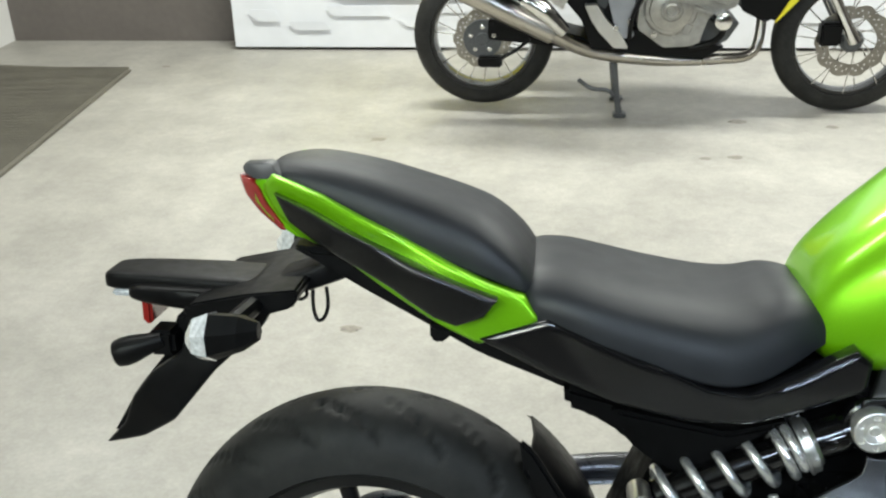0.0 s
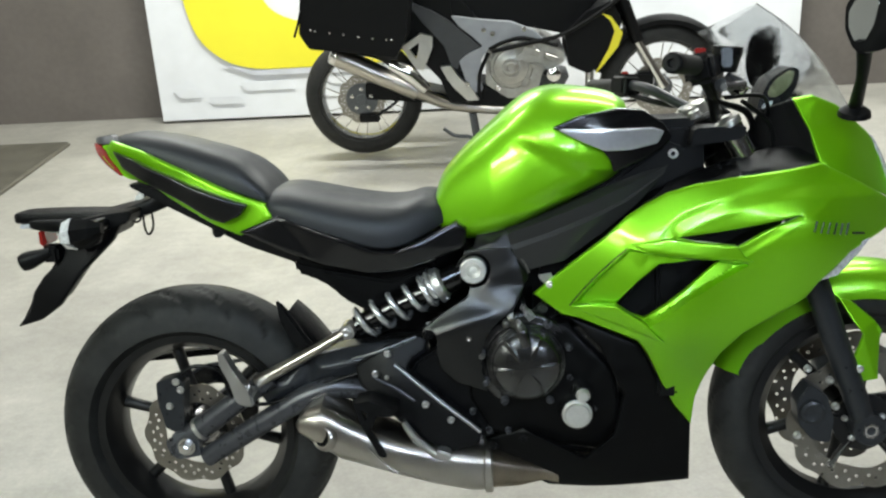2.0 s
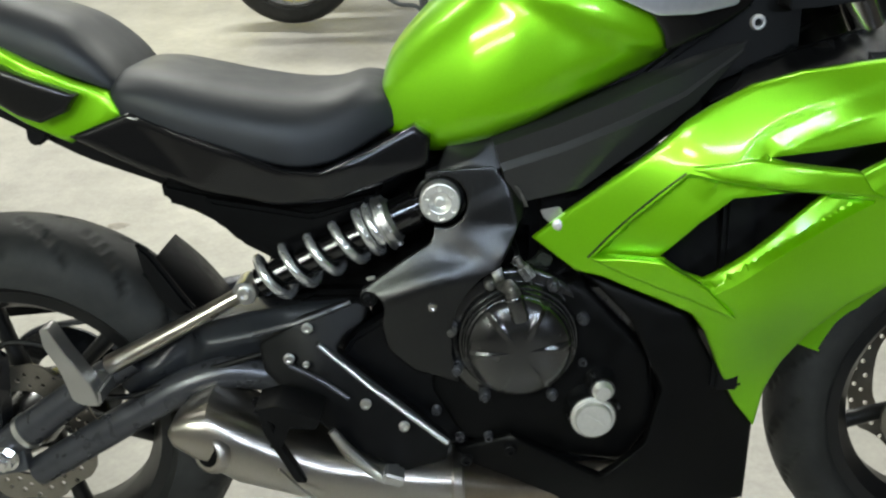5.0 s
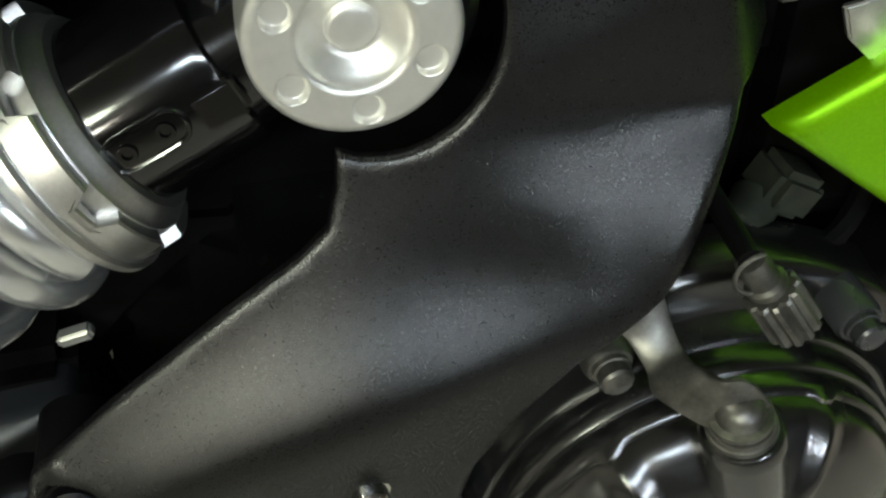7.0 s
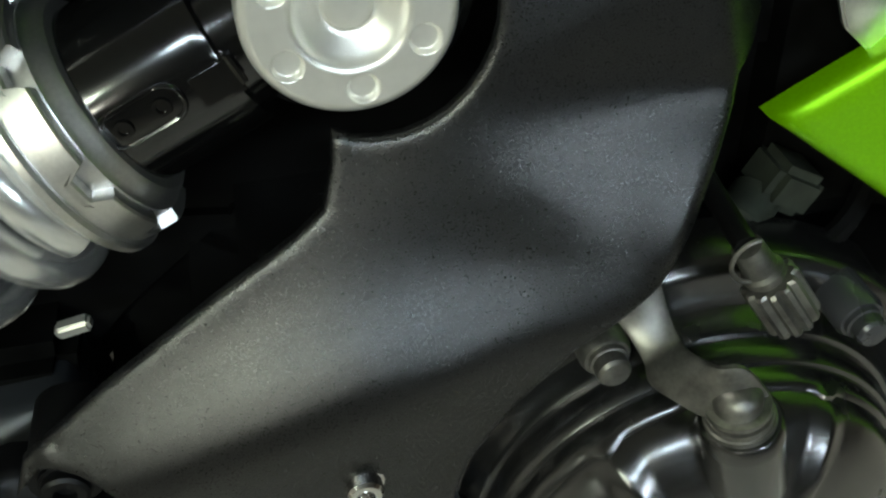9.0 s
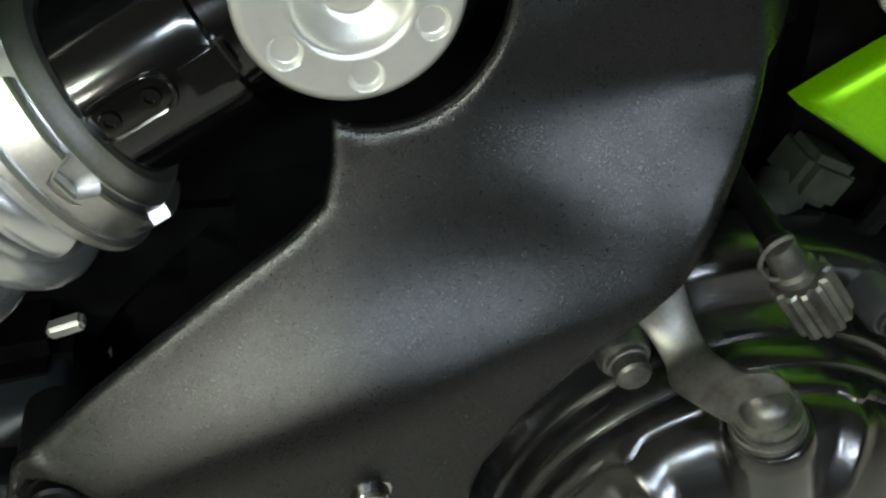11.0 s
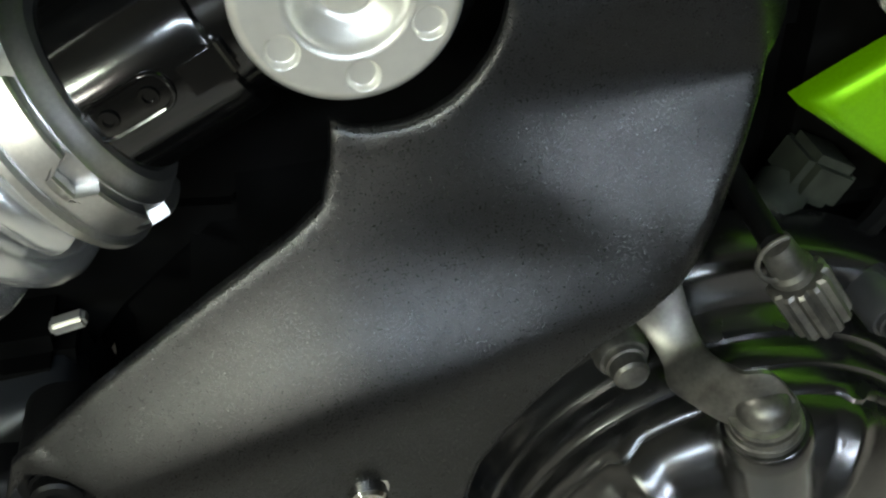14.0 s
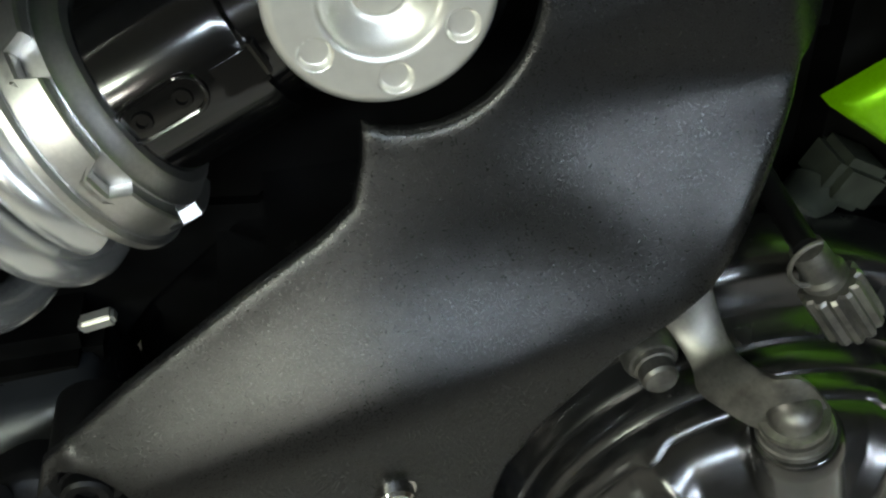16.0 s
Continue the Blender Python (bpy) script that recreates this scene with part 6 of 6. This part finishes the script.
def wire_wheel(name, cx, cz, R, width, parent):
    o = Vector((cx, 0, cz))
    w, rr = width / 2, R - 0.085
    rim = part(name, lathe(o, (0, 1, 0), [(-w * 0.7, rr - 0.012), (-w * 0.72, rr + 0.006), (-w * 0.5, rr), (w * 0.5, rr), (w * 0.72, rr + 0.006), (w * 0.7, rr - 0.012), (w * 0.3, rr - 0.02), (-w * 0.3, rr - 0.02)], 64, True), GLOSS, parent, "black wire spoked wheel")
    prof = [(w * math.sin(a) / math.sin(1.3), rr + 0.004 + (R - rr - 0.004) * ((math.cos(a) - math.cos(1.3)) / (1 - math.cos(1.3))) ** 0.7) for a in np.linspace(-1.3, 1.3, 17)]
    part("tyre", lathe(o, (0, 1, 0), [(-w * 0.6, rr)] + prof + [(w * 0.6, rr)], 72, True), RUBBER, rim, "black road tyre", 60)
    part("hub", lathe(o, (0, 1, 0), [(-0.075, 0), (-0.075, 0.035), (-0.06, 0.05), (0.06, 0.05), (0.075, 0.035), (0.075, 0)], 24), GREY, rim)
    for i in range(20):
        a = 2 * math.pi * i / 20
        sy = -0.05 if i % 2 else 0.05
        h = o + Vector((0.05 * math.cos(a + 0.5), sy, 0.05 * math.sin(a + 0.5)))
        e = o + Vector(((rr - 0.004) * math.cos(a), sy * 0.9, (rr - 0.004) * math.sin(a)))
        part("spoke", tube([h, e], 0.0028, 6, False), CHROME, rim)
    return rim


b_rw = [(-0.080, 0.341)][0]
b_fw = [(1.531, 0.322)][0]
wire_wheel("rear_wheel", b_rw[0], 0.345, 0.322, 0.15, tour)
wire_wheel("front_wheel", b_fw[0], 0.330, 0.330, 0.11, tour)
petal_disc("brake_disc", b_rw[0], 0.345, -0.085, 0.130, 0.085, 10, tour)
petal_disc("brake_disc", b_fw[0], 0.330, -0.065, 0.155, 0.10, 10, tour)
part("hub_plate", lathe((b_rw[0], -0.088, 0.345), OUT, [(0, 0.088), (0.008, 0.086), (0.010, 0.03), (0.016, 0.026), (0.016, 0)], 36), GREY, tour, "dark final drive plate")
for i in range(5):
    a = radians(90 + 72 * i)
    part("hub_bolt", bolt((b_rw[0] + 0.055 * math.cos(a), -0.097, 0.345 + 0.055 * math.sin(a)), OUT, 0.009, 0.006), CHROME, tour)
part("rear_caliper", block(b_rw[0] - 0.02, b_rw[0] + 0.09, -0.12, -0.07, 0.22, 0.27, 0.008), PLASTIC, tour)


def side(name, outline, y0, y1, material, label="", bevel=0.008):
    return part(name, slab(outline, y0, y1, bevel), material, tour, label)


pan = side("pannier", rounded([(-0.278, 1.019), (-0.314, 0.752), (-0.271, 0.676), (0.163, 0.615), (0.220, 0.719), (0.253, 0.936), (0.300, 1.325), (-0.223, 1.406)], 0.012), -0.42, -0.16, PLASTIC, "black side case with rivets")
pan2 = part("pannier", slab(rounded([(x, z) for x, z in [(-0.278, 1.019), (-0.314, 0.752), (-0.271, 0.676), (0.163, 0.615), (0.220, 0.719), (0.253, 0.936), (0.300, 1.325), (-0.223, 1.406)]], 0.012), 0.16, 0.42, 0.008), PLASTIC, tour)
for p in [(-0.253, 0.770), (-0.231, 0.763), (-0.159, 0.751), (-0.092, 0.740), (-0.020, 0.725), (0.052, 0.713), (0.118, 0.704), (0.144, 0.703)]:
    part("rivet", lathe((p[0], -0.42, p[1]), OUT, [(0, 0.006), (0.003, 0.005), (0.004, 0)], 10), CHROME, pan)
part("case_strap", tube([(p[0], -0.43, p[1]) for p in [(-0.290, 0.865), (-0.316, 0.790), (-0.336, 0.741)]], 0.006, 8), PLASTIC, pan)
mu = [(-0.176, 0.606), (0.067, 0.482), (0.233, 0.394), (0.411, 0.304)]
bm_ = tube([(mu[0][0], -0.22, mu[0][1]), (mu[1][0], -0.22, mu[1][1]), (mu[2][0], -0.20, mu[2][1])], [0.055, 0.052, 0.046], 24, False)
bmuf = part("muffler", bm_, STEEL, tour, "brushed steel muffler")
part("end_cap", lathe((mu[0][0], -0.22, mu[0][1]), (-0.9, 0, 0.4), [(-0.01, 0.056), (0.02, 0.052), (0.03, 0.04), (0.03, 0.03), (0.0, 0.028), (0, 0)], 24), CHROME, bmuf)
part("heat_shield", tube([(p[0], -0.225, p[1]) for p in [(0.102, 0.548), (0.187, 0.500), (0.284, 0.406)]], [0.030, 0.045, 0.03], 16), CHROME, bmuf)
part("exhaust_pipe", tube([(mu[2][0], -0.20, mu[2][1]), (mu[3][0], -0.15, mu[3][1]), (0.70, -0.12, 0.26), (0.95, -0.10, 0.26), (1.12, -0.05, 0.28), (1.15, 0, 0.45)], [0.035, 0.025, 0.022], 14), STEEL, tour, "stainless exhaust pipe")
side("subframe_panel", rounded([(0.167, 1.035), (0.255, 0.864), (0.345, 0.704), (0.422, 0.526), (0.454, 0.451), (0.520, 0.418), (0.555, 0.534), (0.632, 0.617), (0.579, 0.734), (0.437, 0.776), (0.419, 0.966)], 0.012), -0.20, 0.2, PLASTIC, "black side panel")
side("silver_panel", rounded([(0.432, 0.776), (0.577, 0.751), (0.736, 0.731), (0.850, 0.682), (0.915, 0.620), (0.820, 0.631), (0.688, 0.638), (0.623, 0.613), (0.576, 0.550), (0.565, 0.447), (0.580, 0.392), (0.529, 0.380), (0.490, 0.451), (0.463, 0.547), (0.503, 0.581), (0.588, 0.617), (0.537, 0.669), (0.473, 0.722)], 0.008), -0.235, -0.18, PANEL, "light grey frame panel")
side("foot_hanger", rounded([(0.365, 0.526), (0.418, 0.527), (0.459, 0.465), (0.524, 0.402), (0.557, 0.343), (0.497, 0.343), (0.427, 0.416), (0.397, 0.459)], 0.006), -0.25, -0.2, ALU, "polished foot rest hanger")
side("rear_bracket", rounded([(0.266, 0.700), (0.333, 0.679), (0.329, 0.621), (0.274, 0.505), (0.228, 0.535), (0.257, 0.613)], 0.005), -0.24, -0.2, ALU, "alloy pillion bracket")
side("bracket_arm", rounded([(0.169, 0.634), (0.265, 0.693), (0.278, 0.663), (0.210, 0.620), (0.253, 0.553), (0.233, 0.524)], 0.005), -0.235, -0.2, ALU)
side("inner_panel", rounded([(0.115, 0.903), (0.465, 0.883), (0.603, 0.704), (0.565, 0.529), (0.570, 0.317), (0.403, 0.326), (0.356, 0.450), (0.253, 0.569), (0.123, 0.635)], 0.01), -0.19, 0.19, PLASTIC)
side("dark_side_cover", rounded([(0.209, 0.862), (0.323, 0.815), (0.430, 0.747), (0.536, 0.654), (0.576, 0.614), (0.485, 0.575), (0.452, 0.505), (0.420, 0.525), (0.390, 0.627), (0.278, 0.760)], 0.008), -0.225, -0.18, DARKG, "dark grey side cover")
side("lower_frame", rounded([(0.311, 0.684), (0.420, 0.517), (0.498, 0.303), (0.886, 0.269), (0.977, 0.326), (0.563, 0.406), (0.511, 0.557)], 0.01), -0.15, 0.15, PLASTIC)
side("swingarm", rounded([(-0.052, 0.436), (0.232, 0.392), (0.499, 0.318), (0.496, 0.273), (0.227, 0.316), (-0.060, 0.345)], 0.01), -0.10, 0.12, PLASTIC)
side("engine_block", rounded([(0.601, 0.590), (0.892, 0.633), (1.006, 0.569), (1.006, 0.512), (0.888, 0.459), (0.856, 0.342), (0.709, 0.334), (0.594, 0.415)], 0.012), -0.20, 0.2, CASTA, "grey engine block")
ec = [(0.729, 0.502)][0]
ecov = part("engine_cover", lathe((ec[0], -0.19, ec[1]), OUT, [(0, 0.115), (0.02, 0.113), (0.028, 0.106), (0.030, 0.092), (0.040, 0.088), (0.045, 0.070), (0.050, 0.062), (0.052, 0.046), (0.046, 0.043), (0.046, 0.036), (0.058, 0.033), (0.062, 0.026), (0.058, 0.020), (0.050, 0.018), (0.050, 0)], 48), CASTA, tour, "cast alloy engine cover")
for a in (20, 75, 130, 200, 255, 310):
    d = Vector((math.cos(radians(a)), 0, math.sin(radians(a))))
    c = Vector((ec[0], -0.232, ec[1]))
    part("cover_rib", tube([c + d * 0.052, c + d * 0.088 + Vector((0, 0.010, 0))], [0.006, 0.004], 8), CASTA, ecov)
part("cover_badge", slab(rounded([(ec[0] + dx, ec[1] + dz) for dx, dz in ((0.02, 0.055), (0.075, 0.095), (0.095, 0.07), (0.045, 0.03))], 0.006), -0.252, -0.22, 0.004), CASTA, ecov)
for k, (bx, bz, bw, bh) in enumerate(((0.83, 0.585, 0.10, 0.045), (0.93, 0.545, 0.08, 0.04), (0.86, 0.50, 0.09, 0.03), (0.80, 0.42, 0.05, 0.06))):
    part("cast_housing", block(-bw / 2, bw / 2, -0.255 + 0.01 * k, -0.18, -bh / 2, bh / 2, 0.010, 3, pose(bx, 0, bz, 0, 22, 0)), CASTA, tour)
part("coolant_pipe", tube([(0.90, -0.21, 0.47), (0.95, -0.23, 0.42), (0.91, -0.21, 0.36), (0.82, -0.19, 0.33)], 0.014, 10), PLASTIC, tour)
part("coolant_pipe", tube([(0.62, -0.23, 0.60), (0.70, -0.245, 0.635), (0.80, -0.245, 0.65), (0.97, -0.22, 0.60)], 0.010, 10), PLASTIC, tour)
for bx, bz in ((0.595, 0.70), (0.64, 0.68), (0.80, 0.695), (0.66, 0.40), (0.56, 0.46), (0.50, 0.43)):
    part("frame_bolt", bolt((bx, -0.245, bz), OUT, 0.011, 0.010), CHROME, tour)
for i in range(9):
    a = 2 * math.pi * i / 9
    part("cover_bolt", bolt((ec[0] + 0.108 * math.cos(a), -0.205, ec[1] + 0.108 * math.sin(a)), OUT, 0.008, 0.012), ALU, tour)
side("cylinder_head", rounded([(0.733, 0.617), (0.820, 0.647), (0.976, 0.582), (1.004, 0.560), (0.998, 0.523), (0.860, 0.524), (0.773, 0.523)], 0.008), -0.235, -0.15, CASTA, "alloy cylinder head cover")
side("head_rib", rounded([(0.751, 0.564), (0.848, 0.611), (0.862, 0.593), (0.768, 0.535)], 0.004), -0.25, -0.22, CASTA)
part("oil_filter", lathe(([(0.945, 0.456)][0][0], -0.20, [(0.945, 0.456)][0][1]), OUT, [(0, 0.035), (0.05, 0.035), (0.06, 0.02), (0.06, 0)], 24), CHROME, tour)
side("skid_plate", rounded([(0.452, 0.285), (0.860, 0.291), (0.987, 0.349), (1.034, 0.427), (0.929, 0.454), (0.701, 0.324)], 0.01), -0.13, 0.13, GREY, "grey skid plate")
side("radiator_shroud", rounded([(1.008, 0.655), (1.123, 0.762), (1.250, 0.811), (1.293, 0.697), (1.222, 0.501), (1.121, 0.447), (1.020, 0.496)], 0.012), -0.22, 0.22, PLASTIC, "black radiator shroud")
side("upper_body", rounded([(0.174, 1.194), (0.416, 0.962), (0.434, 0.770), (0.578, 0.745), (0.852, 0.685), (1.011, 0.648), (1.127, 0.755), (1.325, 0.967), (1.185, 1.242), (0.745, 1.346), (0.409, 1.314)], 0.02), -0.16, 0.16, PLASTIC, "black tank and seat")
part("crash_bar", tube([(p[0], -0.27, p[1]) for p in [(0.631, 0.594), (0.804, 0.625), (1.003, 0.666), (1.228, 0.793), (1.338, 0.895)]], 0.011, 10), PLASTIC, tour, "black crash bar")
part("crash_bar", tube([(p[0], -0.26, p[1]) for p in [(0.616, 0.587), (0.569, 0.488), (0.558, 0.386)]], 0.010, 10), PLASTIC, tour)
side("yellow_decal", rounded([(1.188, 0.752), (1.239, 0.732), (1.297, 0.649), (1.274, 0.581), (1.205, 0.497), (1.158, 0.447), (1.228, 0.572), (1.257, 0.657), (1.234, 0.710)], 0.004), -0.232, -0.215, YELLOW, "yellow decal", 0.002)
fk = [(1.286, 0.857), (1.388, 0.582), (1.493, 0.401)]
for sy in (-0.11, 0.11):
    part("fork_tube", tube([(fk[0][0], sy, fk[0][1]), (fk[1][0], sy, fk[1][1])], 0.032, 14, False), PLASTIC, tour)
    part("fork_slider", tube([(fk[1][0], sy, fk[1][1]), (fk[2][0], sy, fk[2][1]), (b_fw[0], sy, 0.34)], [0.022, 0.022, 0.030], 14, False), CHROME if sy < 0 else GREY, tour, "bright fork slider")
part("front_caliper", block(b_fw[0] - 0.15, b_fw[0] - 0.06, -0.12, -0.05, 0.32, 0.42, 0.01), PLASTIC, tour)


def tour_guard(a0, a1, R, w):
    rings = []
    for a in np.linspace(radians(a0), radians(a1), 20):
        rows = ((-w, -0.03), (-w, -0.005), (-w * 0.6, 0.012), (0, 0.018), (w * 0.6, 0.012), (w, -0.005), (w, -0.03), (w * 0.6, 0.006), (0, 0.012), (-w * 0.6, 0.006))
        rings.append([Vector((b_fw[0] + (R + h) * math.cos(a), y, 0.33 + (R + h) * math.sin(a))) for y, h in rows])
    return loft(rings)


part("front_mudguard", tour_guard(165, 45, 0.355, 0.07), PLASTIC, tour, "black front mudguard", 50)
cs = [(0.508, 0.218), (0.530, 0.078), (0.543, -0.014), (0.353, 0.169), (0.414, 0.129), (0.491, 0.118)]
for sy in (-1, 1):
    part("centre_stand_leg", join(tube([(cs[0][0], 0.10 * sy, 0.25), (cs[1][0], 0.12 * sy, cs[1][1]), (cs[2][0], 0.13 * sy, 0.012)], [0.016, 0.014, 0.016], 10), block(cs[2][0] - 0.03, cs[2][0] + 0.03, 0.13 * sy - 0.03, 0.13 * sy + 0.03, 0.0, 0.02, 0.006)), GREY, tour, "grey steel centre stand leg")
part("stand_lever", tube([(cs[3][0], -0.12, cs[3][1]), (cs[4][0], -0.12, cs[4][1]), (cs[5][0], -0.12, cs[5][1]), (cs[1][0], -0.12, cs[1][1])], 0.010, 10), GREY, tour)
part("chain_guard", tube([(p[0], -0.11, p[1]) for p in [(-0.046, 0.234), (0.068, 0.297), (0.133, 0.350)]], 0.008, 8), PLASTIC, tour)
